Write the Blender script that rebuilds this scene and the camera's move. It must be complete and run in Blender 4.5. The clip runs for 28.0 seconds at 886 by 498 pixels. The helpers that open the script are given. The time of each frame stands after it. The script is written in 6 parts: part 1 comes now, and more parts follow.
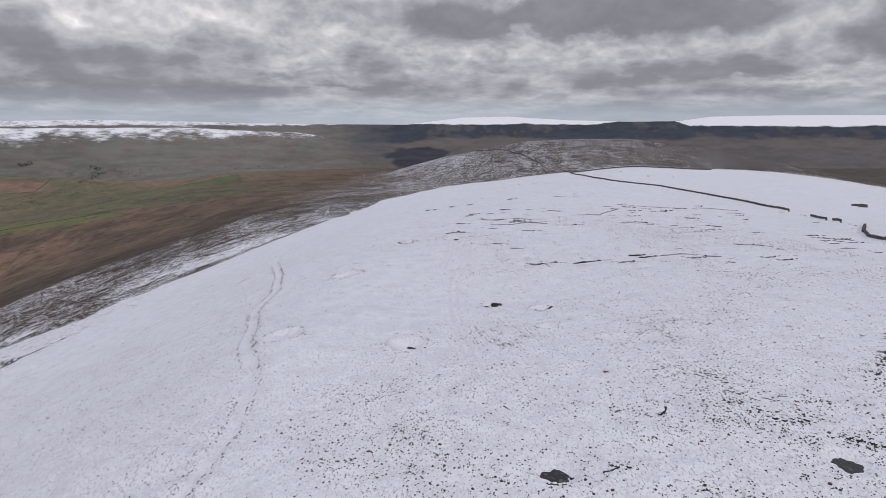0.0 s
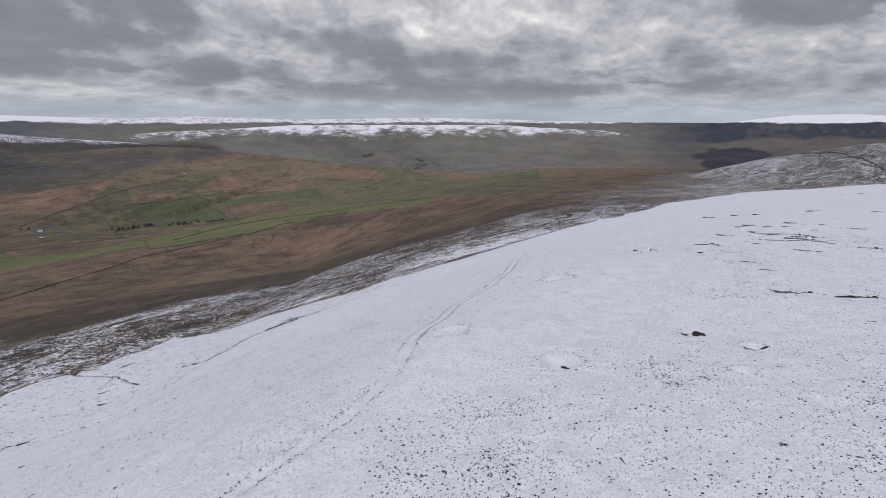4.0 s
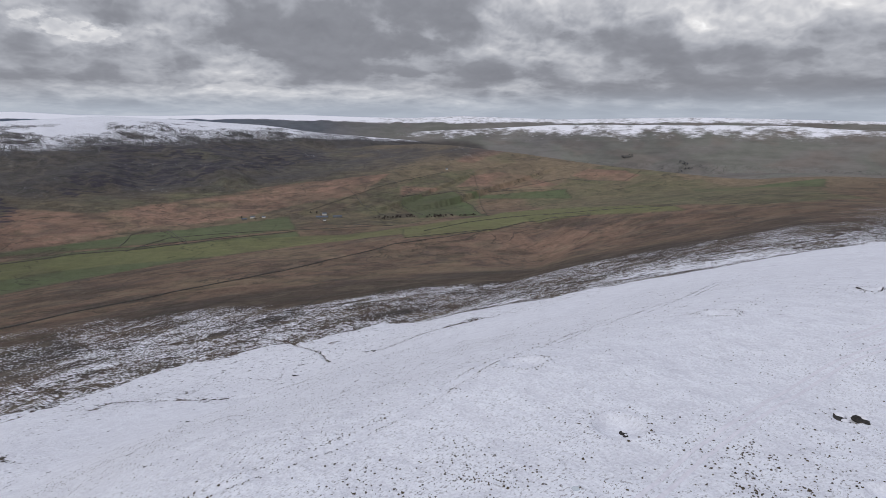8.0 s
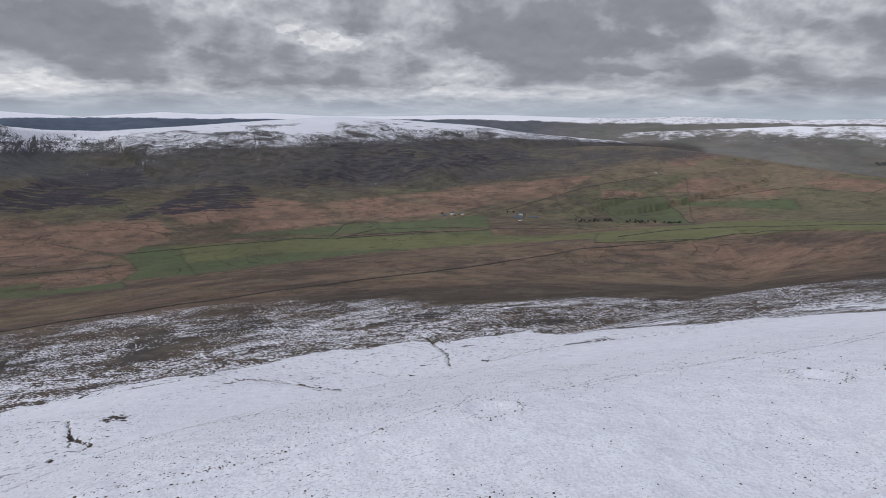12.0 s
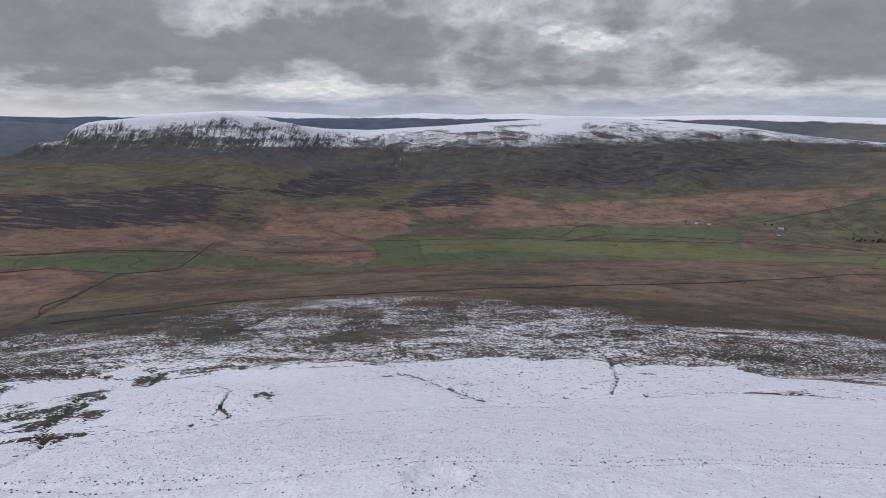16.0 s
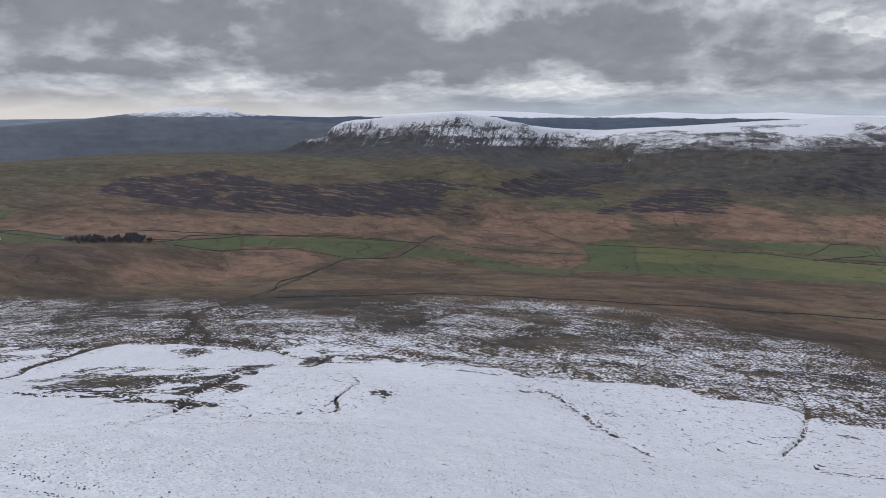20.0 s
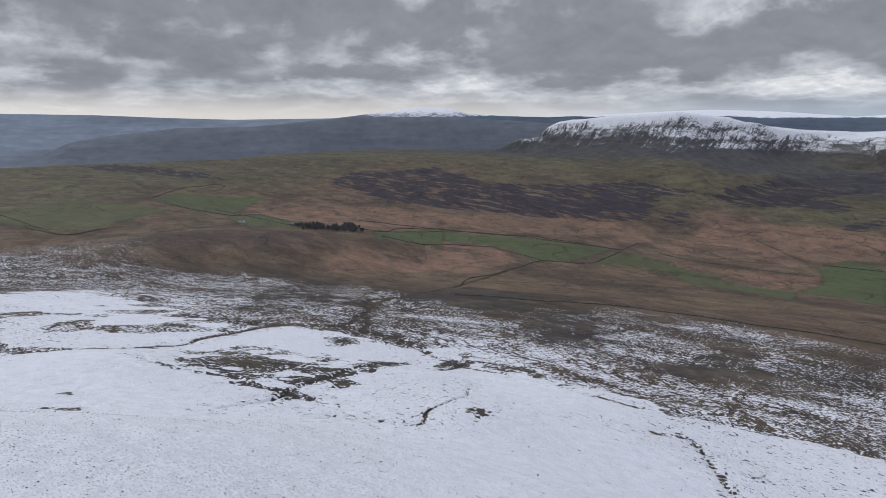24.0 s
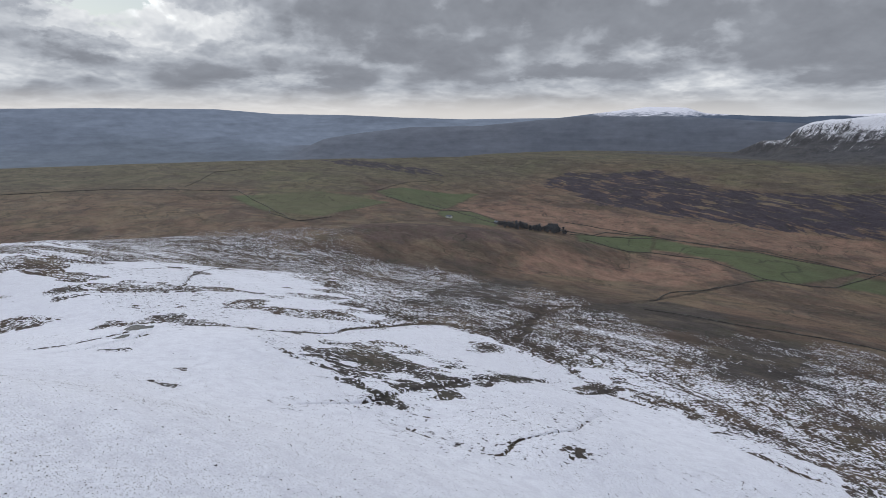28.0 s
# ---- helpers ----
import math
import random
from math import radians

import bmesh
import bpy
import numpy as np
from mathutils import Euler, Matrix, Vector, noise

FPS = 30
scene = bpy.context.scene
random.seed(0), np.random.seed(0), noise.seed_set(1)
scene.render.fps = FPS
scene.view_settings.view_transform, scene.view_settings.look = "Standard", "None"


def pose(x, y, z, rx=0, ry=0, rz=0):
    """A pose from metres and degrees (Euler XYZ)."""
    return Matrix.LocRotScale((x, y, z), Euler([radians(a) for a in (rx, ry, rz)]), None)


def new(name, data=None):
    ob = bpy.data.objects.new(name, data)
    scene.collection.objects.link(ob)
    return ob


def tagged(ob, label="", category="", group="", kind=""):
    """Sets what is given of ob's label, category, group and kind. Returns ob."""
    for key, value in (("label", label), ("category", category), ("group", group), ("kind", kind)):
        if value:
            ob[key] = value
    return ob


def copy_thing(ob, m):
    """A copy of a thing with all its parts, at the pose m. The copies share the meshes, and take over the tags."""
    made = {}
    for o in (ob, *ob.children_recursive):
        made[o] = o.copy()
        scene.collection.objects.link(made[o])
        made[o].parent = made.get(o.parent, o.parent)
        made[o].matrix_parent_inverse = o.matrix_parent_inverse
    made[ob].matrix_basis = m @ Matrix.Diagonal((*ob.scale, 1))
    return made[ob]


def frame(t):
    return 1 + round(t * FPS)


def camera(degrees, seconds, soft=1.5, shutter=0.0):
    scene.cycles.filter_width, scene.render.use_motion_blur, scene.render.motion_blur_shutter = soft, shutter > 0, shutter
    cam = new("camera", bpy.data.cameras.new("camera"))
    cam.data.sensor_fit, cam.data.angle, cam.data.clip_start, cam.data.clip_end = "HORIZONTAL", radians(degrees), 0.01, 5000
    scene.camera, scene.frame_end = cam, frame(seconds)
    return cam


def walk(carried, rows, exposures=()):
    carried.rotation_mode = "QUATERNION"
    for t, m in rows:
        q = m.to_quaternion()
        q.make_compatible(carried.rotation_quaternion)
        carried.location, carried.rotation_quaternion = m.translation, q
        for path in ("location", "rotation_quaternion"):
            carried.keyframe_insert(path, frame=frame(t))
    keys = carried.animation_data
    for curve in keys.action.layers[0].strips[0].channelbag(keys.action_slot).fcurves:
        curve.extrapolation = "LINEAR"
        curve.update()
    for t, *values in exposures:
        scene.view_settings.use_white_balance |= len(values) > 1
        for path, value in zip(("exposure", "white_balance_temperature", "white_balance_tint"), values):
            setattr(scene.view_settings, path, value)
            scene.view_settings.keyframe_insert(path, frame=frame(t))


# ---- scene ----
cam = camera(70.2, 28.0, soft=0.8)
# seconds, x, y, z, yaw, pitch
ROWS = [
    (0, 0.00, 0.00, 46.42, -0.490, -11.596),
    (0.5, 2.69, 1.17, 46.12, 2.939, -11.650),
    (1, 5.39, 2.41, 45.87, 6.381, -11.697),
    (1.5, 8.15, 3.81, 45.69, 9.861, -11.733),
    (2, 10.95, 5.43, 45.60, 13.379, -11.751),
    (2.5, 13.77, 7.30, 45.56, 16.872, -11.753),
    (3, 16.60, 9.40, 45.56, 20.232, -11.757),
    (3.5, 19.43, 11.69, 45.57, 23.417, -11.763),
    (5.5, 29.59, 24.75, 45.49, 35.873, -11.805),
    (6, 31.83, 28.93, 45.38, 38.878, -11.829),
    (6.5, 33.94, 33.26, 45.26, 41.891, -11.832),
    (7, 35.89, 37.76, 45.11, 44.871, -11.818),
    (7.5, 37.67, 42.47, 44.98, 47.664, -11.788),
    (8, 39.32, 47.40, 44.82, 49.933, -11.768),
    (8.5, 40.80, 52.47, 44.65, 51.969, -11.752),
    (9, 42.10, 57.63, 44.48, 53.979, -11.741),
    (9.5, 43.24, 62.84, 44.35, 56.104, -11.740),
    (10, 44.20, 68.04, 44.26, 58.568, -11.745),
    (10.5, 44.97, 73.23, 44.22, 61.333, -11.742),
    (11, 45.57, 78.48, 44.21, 64.012, -11.740),
    (11.5, 46.04, 83.78, 44.22, 66.563, -11.736),
    (13.5, 44.86, 104.74, 44.37, 76.696, -11.733),
    (14, 43.65, 109.77, 44.46, 79.770, -11.741),
    (14.5, 42.27, 114.75, 44.54, 82.853, -11.747),
    (15, 40.71, 119.70, 44.62, 85.800, -11.748),
    (15.5, 38.97, 124.63, 44.69, 88.613, -11.731),
    (16, 37.04, 129.49, 44.75, 91.389, -11.710),
    (16.5, 34.95, 134.27, 44.79, 94.135, -11.716),
    (17, 32.66, 138.94, 44.82, 96.746, -11.727),
    (17.5, 30.16, 143.46, 44.85, 99.331, -11.736),
    (18, 27.45, 147.84, 44.90, 101.976, -11.738),
    (18.5, 24.53, 152.09, 44.96, 104.665, -11.736),
    (19, 21.41, 156.26, 45.04, 107.269, -11.738),
    (19.5, 18.06, 160.36, 45.14, 109.850, -11.748),
    (20, 14.46, 164.38, 45.25, 112.415, -11.753),
    (20.5, 10.60, 168.29, 45.37, 114.982, -11.758),
    (21, 6.53, 172.05, 45.46, 117.557, -11.765),
    (21.5, 2.31, 175.66, 45.53, 120.131, -11.762),
    (23.5, -16.88, 186.50, 45.33, 129.984, -11.761),
    (24, -22.04, 188.52, 45.20, 132.240, -11.760),
    (24.5, -27.26, 190.41, 45.06, 134.532, -11.758),
    (25, -32.57, 192.14, 44.95, 136.937, -11.760),
    (25.5, -37.99, 193.68, 44.85, 139.474, -11.765),
    (26, -43.52, 194.99, 44.78, 142.065, -11.763),
    (26.5, -49.12, 196.08, 44.73, 144.704, -11.768),
    (27, -54.78, 197.00, 44.71, 147.332, -11.792),
    (27.5, -60.48, 197.81, 44.72, 149.959, -11.797),
    (28, -66.20, 198.56, 44.74, 152.586, -11.789),
]
walk(cam, [(t, pose(x, y, z, 90 + pitch, 0, yaw)) for t, x, y, z, yaw, pitch in ROWS],
     [(0, 0.42, 6450, 9.5), (6, 0.43, 6350, 8.5), (14, 0.46, 6260, 7.5), (28, 0.50, 6180, 5.5)])

# ---- sky, sun ----
world = bpy.data.worlds.new("world")
scene.world = world
world.use_nodes = True
SUN_YAW, SUN_HEIGHT = 186.0, 34.0


def node(tree, kind, at=None, **values):
    n = tree.nodes.new(kind)
    for key, value in values.items():
        n.inputs[key.replace("_", " ")].default_value = value
    return n


def calc(tree, operation, a, b=0.0, c=None, clamp=False):
    n = tree.nodes.new("ShaderNodeMath")
    n.operation, n.use_clamp = operation, clamp
    for socket, value in zip(n.inputs, (a, b, c)):
        if value is None:
            continue
        if isinstance(value, (int, float)):
            socket.default_value = value
        else:
            tree.links.new(value, socket)
    return n.outputs[0]


def ramp(tree, value, low, high, out_low=0.0, out_high=1.0, smooth=True):
    n = tree.nodes.new("ShaderNodeMapRange")
    n.interpolation_type = "SMOOTHSTEP" if smooth else "LINEAR"
    tree.links.new(value, n.inputs["Value"])
    for key, v in (("From Min", low), ("From Max", high), ("To Min", out_low), ("To Max", out_high)):
        if isinstance(v, (int, float)):
            n.inputs[key].default_value = v
        else:
            tree.links.new(v, n.inputs[key])
    return n.outputs["Result"]


def blend(tree, factor, a, b):
    n = tree.nodes.new("ShaderNodeMix")
    n.data_type = "RGBA"
    for socket, value in ((n.inputs[0], factor), (n.inputs[6], a), (n.inputs[7], b)):
        if isinstance(value, (int, float)):
            socket.default_value = value
        elif isinstance(value, tuple):
            socket.default_value = (*value, 1.0)
        else:
            tree.links.new(value, socket)
    return n.outputs[2]


def grain(tree, vector, scale, detail=4.0, rough=0.55, warp=0.0):
    n = node(tree, "ShaderNodeTexNoise", Scale=scale, Detail=detail, Roughness=rough, Distortion=warp)
    tree.links.new(vector, n.inputs["Vector"])
    return n.outputs["Fac"]


# cloud masses (+) and gaps (-): yaw, height, width, depth in degrees, thickness
CLOUDS = [(-11, 8.0, 14, 2.0, 1.5), (-22, 4.0, 9, 1.2, 0.8), (-2, 6.6, 9, 1.0, 0.35), (12, 4.5, 4.5, 0.9, -0.75), (10, 2.9, 5, 0.5, 0.55), (0.5, 4.4, 3.5, 0.8, -0.65),
          (-29, 3.3, 7, 0.5, -0.5), (16, 7.8, 12, 2.2, -0.75), (31, 4.6, 6, 1.2, 0.25), (-15, 2.0, 20, 0.6, 0.30)]
CLOUDS += [(61, 6.3, 14, 1.9, 1.25), (52, 4.0, 8, 0.9, 0.65), (79.5, 6.4, 3.2, 0.8, -1.6), (66, 2.1, 16, 0.65, -0.75), (34, 4.8, 7, 1.1, -0.25), (27, 9.2, 12, 1.6, -0.45), (41, 6.6, 5, 0.9, 0.35),
           (84, 8.4, 7, 1.5, 0.7), (44, 2.4, 4, 0.6, -0.5)]
CLOUDS += [(101, 6.2, 13, 1.7, 1.1), (98, 9.3, 9, 1.0, -0.45), (121, 6.4, 8, 1.6, 0.7), (94, 2.3, 16, 0.7, -0.6), (112, 2.3, 9, 0.6, -0.6), (71, 4.2, 5, 0.7, 0.4)]
CLOUDS += [(155, 5.6, 9, 1.6, 0.95), (143, 3.6, 7, 0.9, 0.75), (114, 4.8, 13, 1.9, 1.25), (136, 5.4, 4.5, 1.0, -0.70), (165, 3.0, 4, 0.8, -0.95), (150, 8.6, 14, 1.6, 0.5), (101, 2.3, 6, 0.7, -0.7),
           (137, 8.2, 16, 1.6, 0.75), (128, 3.2, 8, 0.7, 0.2), (122, 1.9, 9, 0.6, -0.5), (147, 1.8, 9, 0.5, -0.35)]
CLOUDS += [(180, 8.3, 3.2, 1.0, -4.6), (175, 6.6, 6.5, 1.8, -1.5), (185, 6.0, 4.5, 1.3, 0.9), (183, 4.6, 4, 0.9, 0.8), (172, 3.6, 7, 0.9, 0.35), (187, 8.6, 3, 1.2, 0.5)]
CLOUD_TONES = [(0.0, (0.150, 0.151, 0.170)), (1.0, (0.86, 0.84, 0.83)), (0.26, (0.205, 0.207, 0.230)), (0.50, (0.300, 0.302, 0.330)), (0.72, (0.43, 0.425, 0.445)), (0.88, (0.60, 0.58, 0.58))]


def build_sky():
    t = world.node_tree
    t.nodes.clear()
    out, back = t.nodes.new("ShaderNodeOutputWorld"), t.nodes.new("ShaderNodeBackground")
    t.links.new(back.outputs[0], out.inputs[0])
    coord = t.nodes.new("ShaderNodeTexCoord").outputs["Generated"]
    split = t.nodes.new("ShaderNodeSeparateXYZ")
    t.links.new(coord, split.inputs[0])
    x, y, z = split.outputs
    sky = t.nodes.new("ShaderNodeTexSky")
    sky.sky_type, sky.sun_disc = "NISHITA", False
    sky.sun_elevation, sky.sun_rotation = radians(SUN_HEIGHT), radians(-SUN_YAW)
    clear = t.nodes.new("ShaderNodeVectorMath")
    clear.operation = "SCALE"
    clear.inputs["Scale"].default_value = 0.042
    t.links.new(sky.outputs[0], clear.inputs[0])
    away = calc(t, "ARCTAN2", calc(t, "MULTIPLY", x, -1.0), y)
    up = calc(t, "ARCSINE", z)
    # rows of cloud draw together towards the horizon
    rows = calc(t, "LOGARITHM", calc(t, "MULTIPLY_ADD", calc(t, "MAXIMUM", z, 0.0), 24.0, 1.0), math.e)

    def at(lift, wide, tall, shift):
        n = t.nodes.new("ShaderNodeCombineXYZ")
        t.links.new(calc(t, "MULTIPLY", x, wide), n.inputs[0])
        t.links.new(calc(t, "MULTIPLY", y, wide), n.inputs[1])
        t.links.new(calc(t, "MULTIPLY_ADD", calc(t, "ADD", rows, lift), tall, shift), n.inputs[2])
        return n.outputs[0]

    def billows(vector, scale):
        n = t.nodes.new("ShaderNodeTexVoronoi")
        n.feature = "SMOOTH_F1"
        for key, value in (("Scale", scale), ("Detail", 3.0), ("Roughness", 0.6), ("Smoothness", 0.5)):
            n.inputs[key].default_value = value
        t.links.new(vector, n.inputs["Vector"])
        return n.outputs["Distance"]

    curl = t.nodes.new("ShaderNodeTexNoise")
    for key, value in (("Scale", 1.0), ("Detail", 3.0), ("Roughness", 0.5)):
        curl.inputs[key].default_value = value
    t.links.new(at(0.0, 20.0, 4.5, 3.0), curl.inputs["Vector"])

    def body(lift):
        warp = t.nodes.new("ShaderNodeVectorMath")
        warp.operation = "MULTIPLY_ADD"
        t.links.new(curl.outputs["Color"], warp.inputs[0])
        warp.inputs[1].default_value = (0.55, 0.55, 0.55)
        t.links.new(at(lift, 15.0, 4.0, 2.1), warp.inputs[2])
        ragged = grain(t, at(lift, 20.0, 4.8, 5.7), 1.0, 5.0, 0.52)
        return calc(t, "ADD", calc(t, "MULTIPLY", calc(t, "SUBTRACT", 0.68, billows(warp.outputs[0], 1.0)), 1.0), calc(t, "MULTIPLY", calc(t, "SUBTRACT", ragged, 0.5), 0.95))

    here, above = body(0.0), body(0.06)
    side = calc(t, "SUBTRACT", here, above)
    mass = calc(t, "SUBTRACT", grain(t, at(0.0, 4.2, 1.6, 7.3), 1.0, 3.0, 0.5, 0.2), 0.5)
    slow = calc(t, "SUBTRACT", grain(t, at(0.0, 8.0, 3.0, 1.3), 1.0, 4.0, 0.5), 0.5)
    bend = calc(t, "SUBTRACT", grain(t, at(0.0, 13.0, 4.5, 4.0), 1.0, 6.0, 0.6), 0.5)
    bend2 = calc(t, "SUBTRACT", grain(t, at(0.0, 12.0, 4.0, 11.0), 1.0, 6.0, 0.6), 0.5)
    away2 = calc(t, "MULTIPLY_ADD", bend, 0.26, away)
    up2 = calc(t, "MULTIPLY_ADD", bend2, calc(t, "MULTIPLY_ADD", up, 0.5, 0.022), up)
    thick = calc(t, "ADD", calc(t, "MULTIPLY_ADD", mass, 5.0, here), 0.26)
    for yaw, el, wide, tall, much in CLOUDS:
        d = calc(t, "WRAP", calc(t, "SUBTRACT", away2, radians(yaw)), math.pi, -math.pi)
        d = calc(t, "POWER", calc(t, "ABSOLUTE", calc(t, "DIVIDE", d, radians(wide))), 2.0)
        # flat bases: the lower side of a mass is the sharper one
        e = calc(t, "DIVIDE", calc(t, "SUBTRACT", up2, radians(el)), radians(tall))
        e = calc(t, "POWER", calc(t, "MAXIMUM", e, calc(t, "MULTIPLY", e, -1.9 if much > 0 else -1.0)), 2.0)
        g = calc(t, "EXPONENT", calc(t, "MULTIPLY", calc(t, "ADD", d, e), -1.0))
        thick = calc(t, "MULTIPLY_ADD", g, 1.25 * much, thick)
    # grey undersides, paler shoulders where the deck thins, white edges round the gaps
    def tone_of(level, lit, drift):
        return calc(t, "ADD", calc(t, "MULTIPLY_ADD", side, lit, level), calc(t, "MULTIPLY", slow, drift))

    def between(factor, a, b):
        return calc(t, "ADD", calc(t, "MULTIPLY", a, calc(t, "SUBTRACT", 1.0, factor)), calc(t, "MULTIPLY", b, factor))

    tone = between(ramp(t, thick, -0.55, 0.70), tone_of(0.58, 0.36, 0.30), tone_of(0.17, 0.12, 0.40))
    tone = between(ramp(t, thick, -0.72, -1.30), tone, tone_of(0.78, 0.25, 0.4))
    shades = t.nodes.new("ShaderNodeValToRGB")
    ramp_ = shades.color_ramp
    for k, (pos, c) in enumerate(CLOUD_TONES):
        e = ramp_.elements[k] if k < 2 else ramp_.elements.new(pos)
        e.position, e.color = pos, (*c, 1.0)
    t.links.new(tone, shades.inputs[0])
    colour = shades.outputs[0]
    # haze over the far rows
    glow = ramp(t, calc(t, "COSINE", calc(t, "SUBTRACT", away, radians(165))), 0.45, 0.95)
    mist = ramp(t, z, 0.0, 0.048, 0.78, 0.0)
    colour = blend(t, mist, colour, blend(t, glow, (0.315, 0.345, 0.400), (0.60, 0.545, 0.51)))
    colour = blend(t, ramp(t, z, 0.30, 0.6), colour, (0.445, 0.455, 0.54))
    cover_ = ramp(t, thick, -3.6, -2.3)
    whole = blend(t, cover_, clear.outputs[0], colour)
    t.links.new(whole, back.inputs["Color"])
    back.inputs["Strength"].default_value = 1.0


build_sky()
sun = new("sun", bpy.data.lights.new("sun", "SUN"))
sun.data.energy, sun.data.angle, sun.data.color = 0.7, radians(14), (1.0, 0.95, 0.88)
sun.matrix_world = pose(0, 0, 400, 90 - SUN_HEIGHT, 0, SUN_YAW + 180)


# ---- lie of the land ----
def hashed(ix, iy, seed):
    n = ix.astype(np.int64) * 374761393 + iy.astype(np.int64) * 668265263 + seed * 144269504
    n = (n ^ (n >> 13)) * 1274126177
    n = n ^ (n >> 16)
    return (n & 0xFFFFF) / float(0xFFFFF)


def noise2(x, y, size, seed=0):
    """Smooth noise in -1..1 with bumps of about that size."""
    x, y = x / size, y / size
    ix, iy = np.floor(x), np.floor(y)
    u, v = x - ix, y - iy
    u, v = u * u * u * (u * (u * 6 - 15) + 10), v * v * v * (v * (v * 6 - 15) + 10)
    a, b = hashed(ix, iy, seed), hashed(ix + 1, iy, seed)
    c, d = hashed(ix, iy + 1, seed), hashed(ix + 1, iy + 1, seed)
    return 2 * (a + (b - a) * u + (c - a) * v + (a - b - c + d) * u * v) - 1


def fbm(x, y, size, octaves=4, seed=0, fall=0.5):
    total, amount, whole = 0.0, 1.0, 0.0
    for k in range(octaves):
        cs, sn = math.cos(0.6 * k + seed), math.sin(0.6 * k + seed)
        total = total + amount * noise2(cs * x - sn * y, sn * x + cs * y, size / 2**k, seed * 17 + k)
        whole += amount
        amount *= fall
    return total / whole


def step(a, b, v):
    s = np.clip((v - a) / (b - a), 0, 1)
    return s * s * (3 - 2 * s)


def soft_min(values, k):
    m = np.minimum.reduce(values)
    return m - k * np.log(sum(np.exp(-(v - m) / k) for v in values))


def soft_max(values, k):
    return -soft_min([-v for v in values], k)


def hump(x, y, cx, cy, size, height):
    return height * np.exp(-((x - cx) ** 2 + (y - cy) ** 2) / size**2)


# the planes whose lower envelope is the near hill: height, slope along x and y (per 100 m)
NEAR = [(-12.67, 11.82, -4.99), (-21.81, 28.89, 0.68), (-5.55, 48.77, 13.39), (-16.02, -5.51, 2.82), (-4.49, 32.45, 33.5)]
# the crest of the fell across the valley: x, y, height
CREST = [(-2430, -1800, -140), (-2436, -1640, -98), (-2440, -1565, -66), (-2443, -1520, -45), (-2449, -1416, -37), (-2452, -1365, 14), (-2456, -1322, 31), (-2473, -1147, 47), (-2494, -927, 59),
         (-2504, -830, 68), (-2603, -666, 49), (-2689, -539, 14), (-2779, -406, -2), (-2853, -290, -6), (-2948, 85, 12),
         (-3012, 336, 29), (-3108, 716, 52), (-3179, 1094, 37), (-3146, 1471, 8), (-3104, 1956, -52), (-3060, 2435, -91), (-3000, 2900, -150)]
# the skyline all round: yaw, height
FAR = [(-180, 104), (-150, 70), (-100, 80), (-50, 70), (-35, 74), (-29, 75), (-23.5, 66), (-21, 36), (-17, 32), (-11.5, 43), (-6.4, 68),
       (-2.3, 62), (2.8, 10), (11, 14), (16, 22), (23, 37), (29, 46), (35, 38), (40, 32), (44, 43), (48.5, 56), (53, 42), (58, 50),
       (63, 65), (68, 66), (74, 56), (80, 60), (84, 80), (88.8, 69), (92.7, 84), (98.4, 52), (103.6, 84), (108.7, 98), (113, 84),
       (122, 49), (126, 58), (129, 72), (130.5, 110), (133.5, 116), (137.5, 76), (141, 41), (149.5, 32), (155, 44), (160, 62), (166, 68), (171, 101), (180, 104)]


# the spur that closes the valley to the north, and the hump beyond the near hill
SPUR = [(-3050, 1990, -60), (-2310, 2170, -100), (-2049, 2291, -128), (-1790, 2382, -157), (-1511, 2398, -172), (-1178, 2361, -175), (-830, 2303, -171), (-633, 2259, -181), (-350, 2200, -250)]
HUMP = [(-230, 2010, -160), (-130, 2010, -112), (17, 2000, -72), (164, 1993, -42), (261, 1982, -22), (420, 1953, -13), (580, 1909, -13), (745, 1848, -35), (897, 1775, -64), (1029, 1697, -92), (1153, 1610, -121), (1350, 1470, -170)]


def ridge_of(x, y, line, front, back):
    """Height of a ridge that falls away on both sides of a line."""
    best, height, far = np.full(x.shape, 1e9), np.full(x.shape, -400.0), np.zeros(x.shape, bool)
    r = np.hypot(x, y - 100)
    for a, b in zip(line[:-1], line[1:]):
        dx, dy = b[0] - a[0], b[1] - a[1]
        f = np.clip(((x - a[0]) * dx + (y - a[1]) * dy) / (dx * dx + dy * dy), 0, 1)
        px, py = a[0] + f * dx, a[1] + f * dy
        d = np.hypot(x - px, y - py)
        near = d < best
        best, height, far = np.where(near, d, best), np.where(near, a[2] + f * (b[2] - a[2]), height), np.where(near, r > np.hypot(px, py - 100), far)
    return height - np.where(far, back, front) * np.maximum(best - 30, 0) - 0.0006 * best


def near_hill(x, y):
    tops = [c + (u * (x + 50) + w * (y - 120)) / 100 for c, u, w in NEAR]
    xx, yy = np.minimum(x, 0), np.clip(y, -600, 900) - 100
    low = -75.1 + 0.1466 * xx + 31.81 * np.exp((xx + 165) / 558) + 0.0112 * yy - 22.77 * (yy / 500) ** 2
    h = soft_max([soft_min(tops, 2.35), low], 2.32)
    return h + hump(x, y, 185, 31, 285, 37.71) + hump(x, y, 67, -160, 134, -45.65) + hump(x, y, 170, 400, 220, 7)


